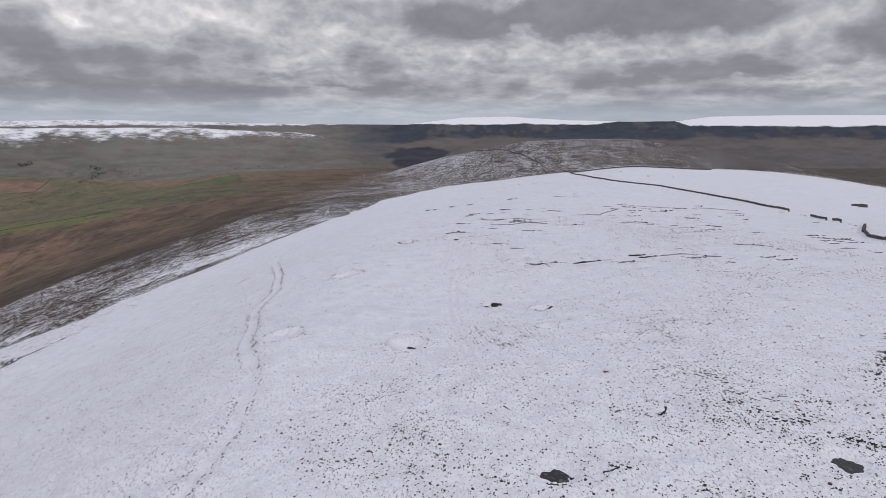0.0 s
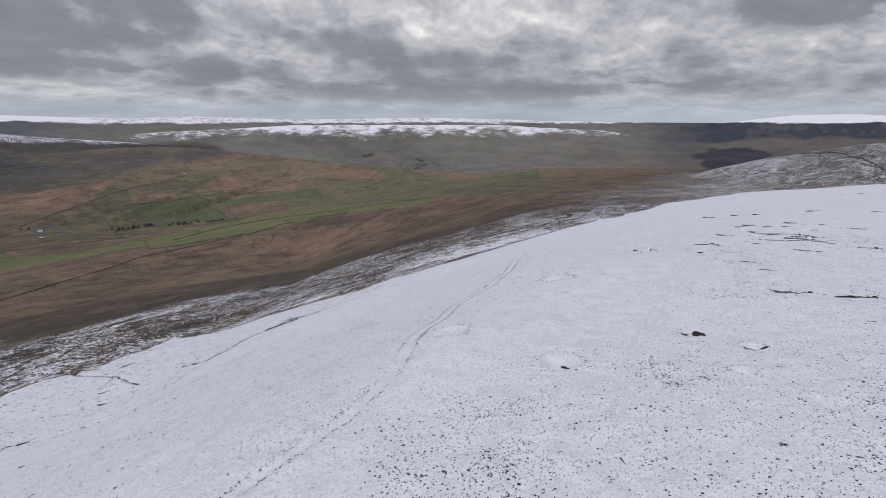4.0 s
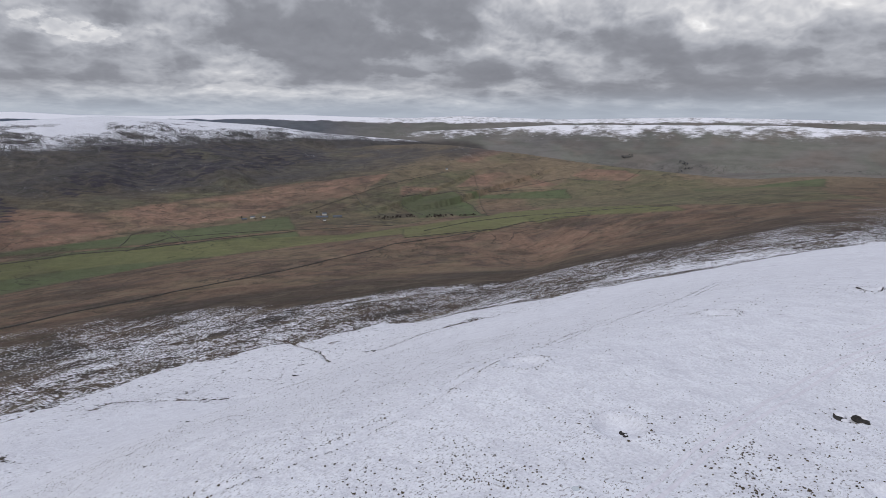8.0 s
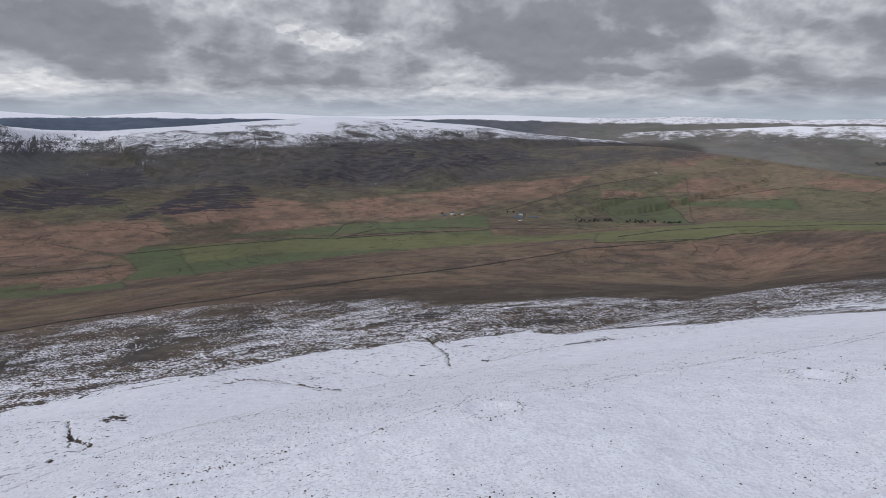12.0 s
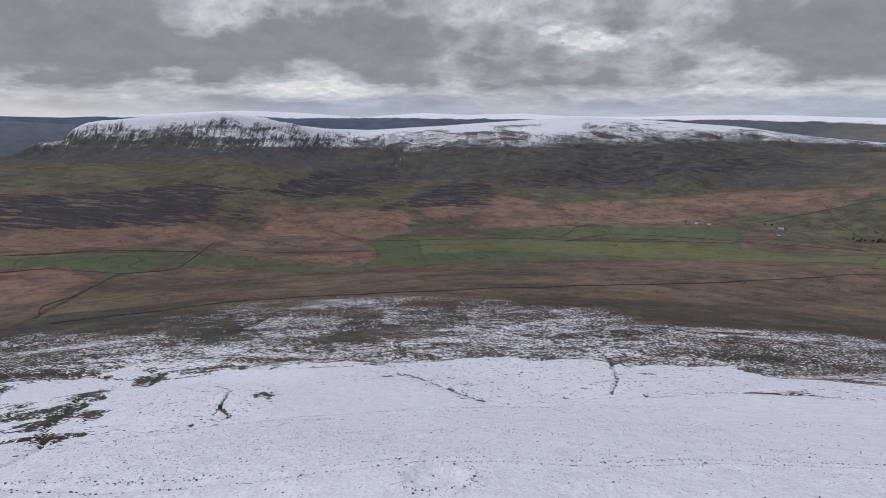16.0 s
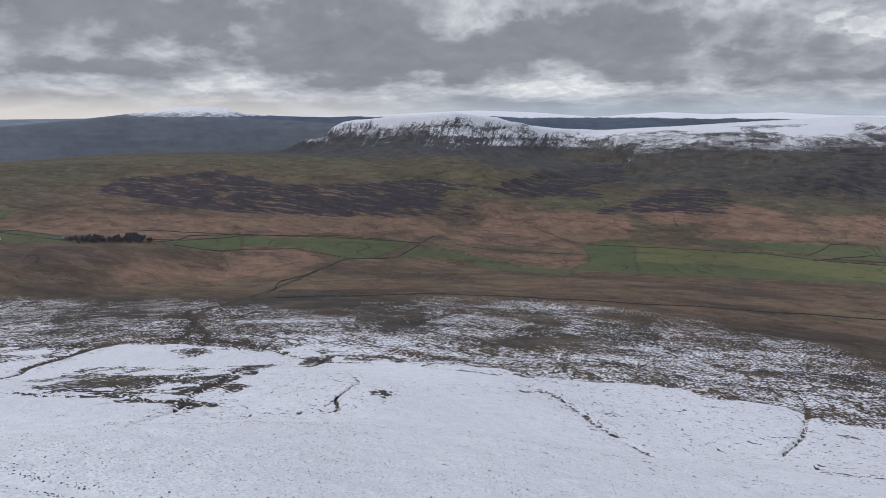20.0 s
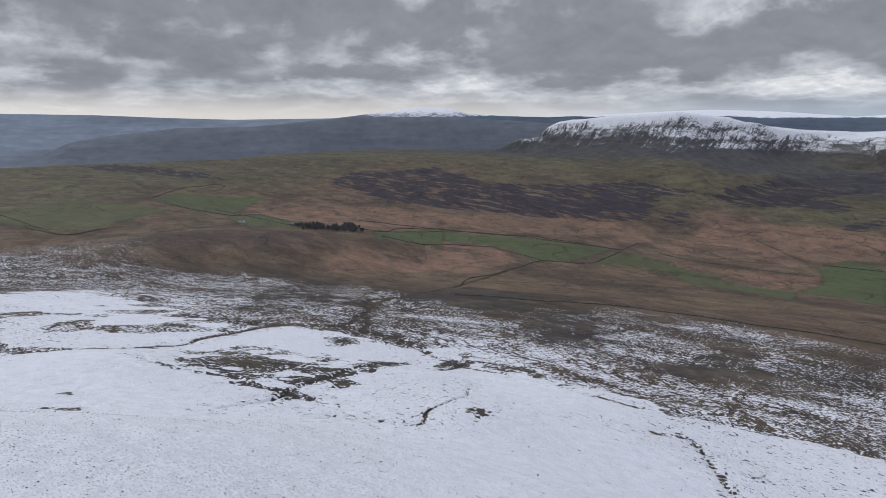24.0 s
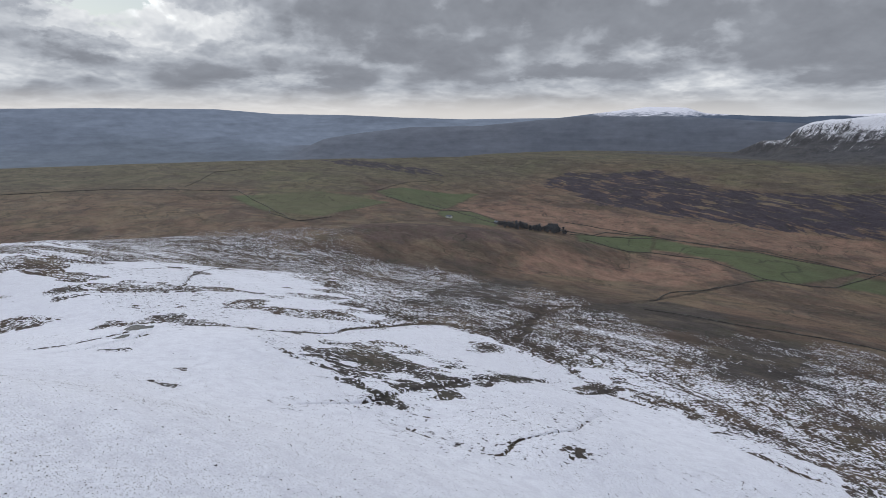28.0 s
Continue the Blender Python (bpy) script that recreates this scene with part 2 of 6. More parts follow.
def valley(x, y):
    floor = np.interp(y, [-4000, -3100, -2200, -1200, -800, -300, 600, 1200, 2600, 3600], [-260, -230, -112, -185, -205, -238, -246, -250, -275, -280])
    axis = np.interp(y, [-3000, -1200, -600, 200, 1000, 2000, 3200], [-1300, -1050, -1200, -1400, -1520, -1650, -2100])
    east_top = np.interp(y, [-3000, -2200, -900, -480, 300, 900, 1400, 2600, 3200], [-230, -112, -150, -70, -60, -70, -105, -150, -230])
    west_top = np.interp(y, [-3200, -2300, -1500, 0, 1800, 2600, 3400], [-230, -118, -106, -100, -100, -150, -250])
    off = x - axis
    east = floor + 0.150 * np.maximum(off - 170, 0)
    west = floor + 0.118 * np.maximum(-off - 230, 0)
    east, west = soft_min([east, east_top], 8), soft_min([west, west_top], 8)
    return np.where(off > 0, east, west)


def across(x, y):
    """The fell across the valley: its height, and how much it is the craggy southern end."""
    crest = np.array(CREST, float)
    best, where, height = np.full(x.shape, 1e9), np.zeros(x.shape), np.zeros(x.shape)
    side = np.zeros(x.shape)
    for a, b in zip(crest[:-1], crest[1:]):
        dx, dy = b[0] - a[0], b[1] - a[1]
        f = np.clip(((x - a[0]) * dx + (y - a[1]) * dy) / (dx * dx + dy * dy), 0, 1)
        px, py = a[0] + f * dx, a[1] + f * dy
        d = np.hypot(x - px, y - py)
        near = d < best
        best = np.where(near, d, best)
        where = np.where(near, py, where)
        height = np.where(near, a[2] + f * (b[2] - a[2]), height)
        side = np.where(near, (x - px) * dy - (y - py) * dx, side)
    craggy = 1 - step(-560, -180, where)
    d = best * (1 + 0.13 * fbm(x, y, 160, 3, 5))
    crag = np.interp(d, [0, 30, 55, 70, 110, 135, 200, 330, 520, 900, 3000], [0, 3, 12, 42, 58, 84, 118, 152, 185, 300, 900])
    smooth = np.interp(d, [0, 120, 250, 330, 430, 560, 800, 1200, 3000], [0, 8, 30, 62, 96, 128, 190, 330, 900])
    west = 0.22 * best
    drop = np.where(side > 0, crag * craggy + smooth * (1 - craggy), west)
    return height - drop, craggy * (side > 0) * step(700, 350, best)


# peat drains and becks below the hill
BECKS = [
    ([(-31, -92), (-46, -98), (-66, -105), (-84, -125), (-107, -122), (-132, -117), (-170, -130), (-202, -143), (-254, -167), (-285, -147), (-359, -209), (-430, -282), (-504, -290), (-712, -392), (-879, -437)], 4.4),
    ([(-122, -118), (-122, -65), (-129, -52), (-142, -34), (-145, -3), (-154, 13)], 1.5),
    ([(-255, -27), (-288, -34)], 2.5),
    ([(-292, -148), (-293, -95), (-285, -40), (-296, -4), (-295, 31), (-290, 76), (-300, 110)], 2.5),
    ([(-275, 86), (-260, 108), (-238, 130), (-220, 139), (-195, 155), (-180, 172), (-192, 195), (-188, 229), (-165, 283)], 2.0),
]
BECKS += [
    ([(-413, 218), (-370, 225), (-327, 226), (-281, 215), (-230, 202)], 1.6),
    ([(-140, 19), (-143, 26), (-147, 38), (-154, 46), (-161, 49), (-174, 43), (-189, 41), (-206, 30), (-251, -3)], 0.8),
    ([(-39, -65), (-53, -71), (-67, -84), (-78, -106), (-100, -121)], 1.6),
    ([(-90, -246), (-103, -279), (-123, -339), (-144, -393)], 2.0), ([(-61, -316), (-87, -339), (-118, -371)], 1.6), ([(-101, -261), (-107, -229), (-116, -219)], 1.6),
    ([(-291, -125), (-333, -176), (-408, -259), (-540, -314), (-660, -345)], 5.0), ([(-370, -215), (-430, -225), (-500, -215)], 2.5),
    ([(-128, 4), (-147, -4), (-193, -28), (-258, -50)], 2.0),
    ([(-288, 34), (-290, 60), (-308, 80), (-340, 95), (-400, 90)], 2.5),
    ([(-411, 321), (-359, 365), (-300, 350), (-252, 360), (-225, 400)], 2.5),
    ([(-147, 2), (-128, 4), (-112, 8)], 1.1),
]
SHAKE_HOLES = [(-33, 127, 4.4), (-6, 117, 4.0), (-28, 189, 4.6), (-12, 242, 3.6), (12.5, 145.5, 2.2), (24, 141, 2.6), (34, 115, 3.2), (23, 125, 2.2)]
PONDS = [(14.9, 71.3, 2.5), (50.8, 70.8, 2.5), (-69.0, -117.0, 8.0), (-62.0, -94.0, 4.5)]


FOOTPATH = [(-88, 430), (-84, 330), (-77, 290), (-62, 240), (-52, 196), (-52, 172), (-45, 146), (-41, 127), (-36, 114), (-33, 104), (-32, 95), (-31, 86), (-32, 78), (-34, 66), (-36, 50)]
TUFT_LINES = [[(43, 97), (45, 92), (45, 85), (46, 82), (48, 81), (51, 80)], [(54, 77), (55, 75), (55, 71)], [(13, 88), (15, 88), (20, 88)], [(-13, 92), (-10, 94), (-5, 96)], [(-3, 81), (-1, 77), (2, 74)],
              [(46, 77), (49, 76), (48, 69), (47, 65)], [(22, 72), (25, 71)], [(-3.3, 81.2), (-2.1, 80.1), (0.5, 76.3), (1.7, 73.6), (4.2, 73.5)], [(31, 67), (32, 66)], [(56, 88), (57, 85)],
              [(25, 86.5), (27.5, 84.6), (30, 83.4), (31.8, 83.2), (33, 84.4), (33.1, 86.2), (32, 87.6)]]


def along(x, y, line):
    best = np.full(x.shape, 1e9)
    for (ax, ay), (bx, by) in zip(line[:-1], line[1:]):
        dx, dy = bx - ax, by - ay
        f = np.clip(((x - ax) * dx + (y - ay) * dy) / (dx * dx + dy * dy), 0, 1)
        best = np.minimum(best, np.hypot(x - ax - f * dx, y - ay - f * dy))
    return best


def near_line(x, y, line, width):
    """1 on the line, falling to 0 at that width from it."""
    out = np.zeros(x.shape)
    lx, ly = [p[0] for p in line], [p[1] for p in line]
    box = (x > min(lx) - width) & (x < max(lx) + width) & (y > min(ly) - width) & (y < max(ly) + width)
    if box.any():
        out[box] = np.clip(1 - along(x[box], y[box], line) / width, 0, 1)
    return out


def height_at(x, y):
    x, y = np.asarray(x, float), np.asarray(y, float)
    r, yaw = np.hypot(x, y - 100), np.degrees(np.arctan2(-x, y - 100))
    base = valley(x, y)
    fell, craggy = across(x, y)
    base = soft_max([base, fell, ridge_of(x, y, SPUR, 0.10, 0.32), ridge_of(x, y, HUMP, 0.13, 0.30)], 5)
    h = near_hill(x, y)
    out = np.maximum.reduce([step(-650, -1050, x), step(820, 1300, y), step(-430, -800, y), step(420, 900, x)])
    h = h * (1 - out) + base * out
    # knolls below the hill
    h = h + hump(x, y, -105, -80, 38, 6) + hump(x, y, -215, -10, 42, 6) + hump(x, y, -245, 70, 45, 4)
    h = h + hump(x, y, -190, 48, 28, 5) + hump(x, y, -265, -25, 55, -4.5) + hump(x, y, -212, 160, 50, -3) + hump(x, y, -470, 85, 130, -5)
    h = h + hump(x, y, 22, 152, 24, -2.4) + hump(x, y, -33, 124, 22, 1.6) + hump(x, y, -50, -214, 40, 5) + hump(x, y, -67, -112, 24, 3) + hump(x, y, -400, -215, 60, -2.5)
    sky = np.interp(yaw, [a for a, _ in FAR], [b for _, b in FAR])
    away = np.clip((r - 3350) / (4620 - 3350), 0, 1)
    rise = -255 + (sky + 255) * away**1.35 - np.maximum(r - 4640, 0) * 0.35
    wide = step(3200, 3500, r)
    h = h * (1 - wide) + np.maximum(rise, -300) * wide
    # the northern end of the fell runs out past the rim
    h = np.maximum(h, np.where((y > 300) & (y < 2900) & (x < -2300) & (r > 3000) & (r < 3950), fell, -400))
    ridge = np.interp(yaw, [110, 120, 132, 137.9, 143.1, 147.7, 154, 158.5, 161.8, 164.7, 168], [-290, 10, 58, 56, 28, -5, -12, -47, -84, -172, -300])
    ridge = -255 + (ridge + 255) * np.minimum(step(3420, 3960, r), np.clip((4160 - r) / 200, 0, 1))
    h = np.maximum(h, np.where((yaw > 110) & (yaw < 168) & (r > 3420) & (r < 4160), ridge, -400))
    rim = np.interp(yaw, [4, 8, 12, 15, 18, 21, 25, 30, 35, 40, 44, 49, 54, 62], [-250, -90, -40, -28, -18, 2, 6, 4, 4, 0, -12, -28, -45, -250])
    rim = rim + 5 * fbm(x, y, 220, 3, 61)
    rim = np.where(r < 4150, -255 + (rim + 255) * np.clip((r - 3380) / 770, 0, 1) ** 0.9, rim - 0.4 * (r - 4150))
    h = np.maximum(h, np.where((yaw > 4) & (yaw < 62) & (r > 3400), rim, -400))
    # roughness of the ground
    top = step(-30, -8, h) * step(900, 600, r)
    moor = 1 - top
    h = h + top * (0.7 * fbm(x, y, 34, 3, 1) + 0.22 * fbm(x, y, 6, 3, 2))
    near = step(2200, 300, r)
    h = h + moor * (2.2 * fbm(x, y, 90, 4, 3) * (0.4 + 0.6 * near) + 4.0 * fbm(x, y, 420, 3, 4) * step(500, 1200, r) * step(4700, 4200, r))
    ribs = fbm(y, x * 0.25, 42, 3, 7)
    wx, wy = x + 5 * noise2(x, y, 26, 31), y + 5 * noise2(x, y, 26, 32)
    for line, width in BECKS:
        h = h - 1.1 * step(0, 1, near_line(wx, wy, line, width))
    for cx, cy, size in SHAKE_HOLES:
        d = np.hypot(x - cx, (y - cy)) / size
        h = h - 0.9 * np.exp(-((d / 0.75) ** 4)) + 0.25 * np.exp(-(((d - 1) / 0.22) ** 2))
    for cx, cy, size in PONDS:
        h = h - 0.8 * np.exp(-((np.hypot(x - cx, y - cy) / size) ** 6))
    h = h - 0.35 * step(0, 1, near_line(x, y, FOOTPATH, 1.8)) + 0.25 * step(0, 1, near_line(x - 3.2, y, FOOTPATH, 2.0))
    h = h + craggy * 3.5 * ribs * step(-110, -40, h) * step(66, 40, h)
    return h


# ---- ground sheet ----
CENTRE = (0.0, 100.0)


def rings():
    r, out = 2.0, [0.5]
    while r < 4880:
        out.append(r)
        r += min(max(0.7, 0.0108 * r), 22.0) if r < 2100 else (14.0 if r < 3500 else 24.0)
    return np.array(out)


# finer on the side of the valley
ANGLES = np.concatenate([np.linspace(-45, 196, 1560, endpoint=False), np.linspace(196, 315, 140, endpoint=False)])
RADII, TURNS = rings(), len(ANGLES)


def sheet(first, last):
    rr = RADII[first:last]
    angle = np.radians(ANGLES)
    rr, aa = np.meshgrid(rr, angle, indexing="ij")
    x, y = CENTRE[0] - np.sin(aa) * rr, CENTRE[1] + np.cos(aa) * rr
    n = rr.shape[0]
    i, j = np.meshgrid(np.arange(n - 1), np.arange(TURNS), indexing="ij")
    k = (j + 1) % TURNS
    faces = np.stack([i * TURNS + j, (i + 1) * TURNS + j, (i + 1) * TURNS + k, i * TURNS + k], -1).reshape(-1, 4)
    return x.ravel(), y.ravel(), faces


def grid_mesh(name, x, y, z, faces):
    me = bpy.data.meshes.new(name)
    me.vertices.add(len(x))
    me.vertices.foreach_set("co", np.stack([x, y, z], 1).astype(np.float32).ravel())
    me.loops.add(faces.size)
    me.loops.foreach_set("vertex_index", faces[:, ::-1].astype(np.int32).ravel())
    me.polygons.add(len(faces))
    me.polygons.foreach_set("loop_start", np.arange(0, faces.size, 4, dtype=np.int32))
    me.polygons.foreach_set("use_smooth", np.ones(len(faces), dtype=bool))
    me.update(calc_edges=True)
    return me


# ---- what covers the ground ----
def region(x, y, outline, soft, wander=0.0, size=60, seed=50):
    """1 inside an outline, with a soft and wandering edge."""
    out = np.zeros(x.shape)
    px, py = np.array(outline, float).T
    m = soft + wander
    box = (x > px.min() - m) & (x < px.max() + m) & (y > py.min() - m) & (y < py.max() + m)
    if not box.any():
        return out
    u, v = x[box], y[box]
    if wander:
        u = u + wander * fbm(x[box], y[box], size, 4, seed)
        v = v + wander * fbm(x[box], y[box], size, 4, seed + 1)
    inside = np.zeros(u.shape, bool)
    for a in range(len(px)):
        b = (a + 1) % len(px)
        cross = ((py[a] > v) != (py[b] > v)) & (u < (px[b] - px[a]) * (v - py[a]) / (py[b] - py[a] + 1e-9) + px[a])
        inside ^= cross
    d = along(u, v, list(outline) + [outline[0]])
    out[box] = step(-soft, soft, np.where(inside, d, -d))
    return out


PEAT, STRAW, RUSSET, UMBER = (0.056, 0.046, 0.040), (0.180, 0.145, 0.100), (0.226, 0.144, 0.114), (0.145, 0.101, 0.079)
OLIVE, PASTURE, LIME, HEATHER = (0.108, 0.100, 0.072), (0.094, 0.117, 0.064), (0.136, 0.142, 0.072), (0.046, 0.039, 0.049)
# haze-tinted colours of the far ground: its blue and its darker mottling
HAZE_BLUE, HAZE_SLATE = (0.118, 0.146, 0.190), (0.082, 0.096, 0.122)

PATCHES = []


def patch(kind, *outline):
    """A piece of moor or a field, by the corners of its outline."""
    PATCHES.append((kind, outline))


patch("russet", (-2029, 238), (-1902, 419), (-2006, 710), (-2140, 1101), (-2010, 1497), (-1797, 1230), (-1784, 937), (-1715, 547), (-1646, 276), (-1619, 159))
patch("russet", (-1895, -66), (-1944, 193), (-1914, 495), (-1763, 178), (-1700, 60))
patch("russet", (-2059, 1884), (-2250, 2160), (-2430, 2567), (-2167, 2342), (-1996, 1932))
patch("russet", (-1300, -60), (-1230, -300), (-1120, -120), (-1180, 0))
patch("heather", (-1397, -1389), (-1606, -1428), (-1700, -1370), (-1607, -1061), (-1700, -886), (-1829, -735), (-1860, -594), (-1675, -543), (-1509, -532), (-1409, -718), (-1323, -886), (-1278, -1031), (-1242, -1145), (-1245, -1232))
patch("heather", (-1879, -54), (-2109, 62), (-2191, 210), (-2033, 259), (-1868, 233), (-1850, 83), (-1807, -8))
patch("heather", (-2207, 371), (-2340, 464), (-2380, 547), (-2420, 871), (-2560, 1225), (-2380, 1252), (-2250, 841), (-2182, 516), (-2133, 407))
patch("heather", (-2300, 600), (-2650, 600), (-2750, 1500), (-2450, 1500))
patch("pasture", (-1428, -58), (-1511, 296), (-1459, 528), (-1446, 797), (-1323, 746), (-1258, 397), (-1142, 87), (-1311, -49))
patch("pasture", (-1576, 62), (-1665, 547), (-1674, 892), (-1483, 812), (-1489, 554), (-1532, 298))
patch("dull", (-1605, 949), (-1903, 1557), (-1915, 1859), (-1422, 1435), (-1362, 1048), (-1494, 926))
patch("dull", (-1763, 2853), (-1006, 2078), (-368, 1499), (-441, 1306), (-706, 1372), (-1045, 1391), (-1500, 1700))
patch("pasture", (-300, -1350), (-520, -1350), (-640, -1180), (-420, -1010), (-330, -1100))
patch("lime", (-1511, -50), (-1477, 269), (-1438, 664), (-1237, 1049), (-1247, 1471), (-689, 1347), (-978, 1181), (-1079, 929), (-1271, 596), (-1328, 248), (-1261, -36))
patch("heather", (-1522, -1173), (-1574, -1069), (-1661, -995), (-1679, -888), (-1616, -833), (-1656, -715), (-1782, -623), (-1872, -644), (-1820, -735), (-1881, -718), (-1902, -525), (-1861, -519), (-1771, -575), (-1632, -521), (-1532, -503), (-1471, -630), (-1369, -782), (-1302, -974))
patch("heather", (-1580, -469), (-1637, -475), (-1699, -453), (-1632, -416), (-1568, -426), (-1550, -451))
patch("heather", (-1871, -451), (-1926, -432), (-2084, -382), (-2201, -366), (-2407, -261), (-2445, -119), (-2199, -81), (-2106, -197), (-1990, -124), (-1926, -120), (-1910, -240), (-1841, -354))
patch("heather", (-1766, -126), (-1887, -34), (-1805, -22), (-1757, -102))
patch("russet", (-1362, -389), (-1503, -364), (-1563, -371), (-1580, -231), (-1484, -160), (-1403, -88), (-1361, -109), (-1340, -194), (-1329, -297), (-1306, -348))
patch("russet", (-1260, -936), (-1391, -741), (-1488, -539), (-1474, -494), (-1381, -397), (-1275, -447), (-1339, -507), (-1204, -613), (-1137, -714), (-1129, -816))
patch("russet", (-972, -674), (-1024, -622), (-1007, -536), (-951, -470), (-895, -477), (-810, -463), (-775, -496))
patch("russet", (-1704, -445), (-1764, -421), (-1780, -325), (-1719, -247), (-1788, -20), (-1567, 13), (-1424, -87), (-1504, -165), (-1580, -231), (-1563, -371))
patch("pasture", (-1077, -770), (-1095, -680), (-1175, -593), (-1218, -484), (-1243, -430), (-1185, -424), (-1116, -426), (-985, -455), (-1025, -507), (-1055, -572), (-1034, -650), (-1005, -704))
patch("pasture", (-1197, -414), (-1241, -365), (-1223, -298), (-1194, -244), (-1207, -184), (-1173, -185), (-1159, -264), (-1153, -338), (-1111, -399))
patch("pasture", (-1397, -75), (-1515, -42), (-1455, 29), (-1128, 71), (-1181, -8), (-1163, -56), (-1254, -33))
patch("pasture", (-1168, -274), (-1069, -184), (-1061, -103), (-1057, -32), (-1163, -56), (-1151, -141), (-1167, -234))
patch("dull", (-1826, -295), (-1937, -106), (-1864, -100), (-1728, -234), (-1763, -268))
patch("dull", (-383, -1442), (-476, -1338), (-630, -1274), (-577, -1187), (-500, -1116), (-447, -1008), (-365, -983), (-335, -1064), (-348, -1155), (-344, -1275))
patch("dull", (-498, -1919), (-703, -1621), (-653, -1329), (-476, -1338), (-383, -1442))
patch("pasture", (-673, -1354), (-804, -1463), (-883, -1423), (-1000, -1381), (-875, -1267), (-712, -1077), (-698, -1177), (-670, -1274))
patch("pasture", (-720, -1077), (-826, -1122), (-797, -950), (-724, -845), (-670, -922), (-684, -1013))
patch("pasture", (-925, -845), (-1089, -781), (-971, -674), (-898, -728), (-848, -748))
patch("heather", (-753, -2155), (-893, -2139), (-1059, -1885), (-1063, -1706), (-998, -1765), (-810, -1923))
patch("heather", (-1286, -1461), (-1471, -1558), (-1672, -1310), (-1302, -974), (-1324, -1217), (-1275, -1393))
patch("russet", (-670, -664), (-750, -685), (-913, -621), (-811, -528), (-635, -558), (-578, -558), (-608, -610))
patch("russet", (-875, -1267), (-1025, -1264), (-1260, -936), (-1129, -817), (-939, -874), (-816, -979), (-831, -1209))
patch("purple", (-396, -784), (-518, -820), (-714, -784), (-677, -683), (-467, -676), (-381, -679))
patch("pasture", (-1687, 1315), (-1686, 1549), (-1624, 1525), (-1545, 1511), (-1247, 1299), (-1467, 1336), (-1428, 1195), (-1624, 1269))
patch("pasture", (-1671, 1580), (-1479, 1927), (-1342, 1794), (-1491, 1711), (-1606, 1597))
patch("pasture", (-1063, 2091), (-875, 2029), (-695, 2210), (-578, 1879), (-782, 1955), (-921, 1885))
patch("lime", (-1219, 974), (-1100, 1055), (-1291, 1404), (-1175, 1475), (-1048, 1480), (-701, 1343), (-608, 1229), (-701, 1229), (-855, 1229), (-967, 1149), (-933, 998), (-1007, 820))
patch("russet", (-1732, 1604), (-1835, 1774), (-1837, 1930), (-1720, 1989), (-1548, 1974), (-1646, 1775))
patch("russet", (-1618, 2132), (-1640, 2290), (-1500, 2330), (-1375, 2271), (-1364, 2138), (-1517, 2119))
patch("russet", (-1819, 1411), (-1716, 1516), (-1705, 1328))
patch("dull", (-1327, 2084), (-1136, 2283), (-555, 1813), (-389, 1332), (-474, 1255), (-857, 1447), (-1224, 1919))
BARE = [(-560, 10, 70, 30), (-640, -60, 45, 25), (-470, -150, 50, 22), (-540, 190, 80, 24), (-400, -260, 40, 22), (-150, -60, 26, 18), (-172, -50, 24, 14),
        (-255, -106, 26, 9), (-33, -243, 20, 7), (-122, -330, 18, 8), (-80, -28, 10, 5), (-430, 40, 70, 14), (-500, 300, 90, 18), (-330, 20, 60, 9)]


# where the snow lies whole
SNOWFIELD = [(17, -383), (-24, -355), (-59, -368), (-121, -400), (-159, -403), (-195, -366), (-222, -320), (-216, -225), (-221, -178), (-246, -161), (-269, -133), (-277, -112), (-281, -80), (-303, -62),
             (-288, -30), (-296, 0), (-299, 28), (-312, 62), (-300, 85), (-322, 112), (-339, 147), (-325, 180), (-322, 212), (-303, 222), (-312, 250), (-315, 290), (-250, 294), (-190, 305), (-140, 380), (-100, 450), (-84, 560), (-60, 700), (30, 850), (150, 960), (600, 1000), (800, -200), (300, -380)]
# rushes and peat that the snow does not hide, and how bare each is
THIN = [(0.15, (-116, -75), (-141, -93), (-186, -114), (-201, -84), (-209, -57), (-195, -29), (-161, -8), (-146, -1), (-136, -21), (-124, -44), (-119, -59)),
        (0.32, (-61, -54), (-68, -52), (-72, -67), (-80, -92), (-73, -100), (-62, -80), (-52, -66)), (0.36, (-79, -164), (-86, -118), (-106, -123), (-102, -140), (-88, -168)),
        (0.28, (-49, -155), (-69, -168), (-69, -156), (-53, -145)), (0.32, (-58, -27), (-74, -21), (-83, -5), (-82, 4), (-76, 5), (-69, -11)), (0.36, (-20, -254), (-46, -254), (-45, -220), (-22, -216)),
        (0.24, (-128, -1), (-149, -4), (-160, 9), (-149, 12), (-136, 3)), (0.36, (-265, -37), (-293, -49), (-308, -52), (-292, -40), (-255, -18)),
        (0.36, (-172, -14), (-192, -24), (-250, -52), (-236, -32), (-181, -3), (-160, 2)), (0.36, (-264, -42), (-290, -48), (-284, -38), (-258, -32)),
        (0.36, (-185, 51), (-201, 52), (-196, 58), (-184, 57)), (0.28, (-140, -6), (-144, 5), (-153, 13), (-148, -2))]
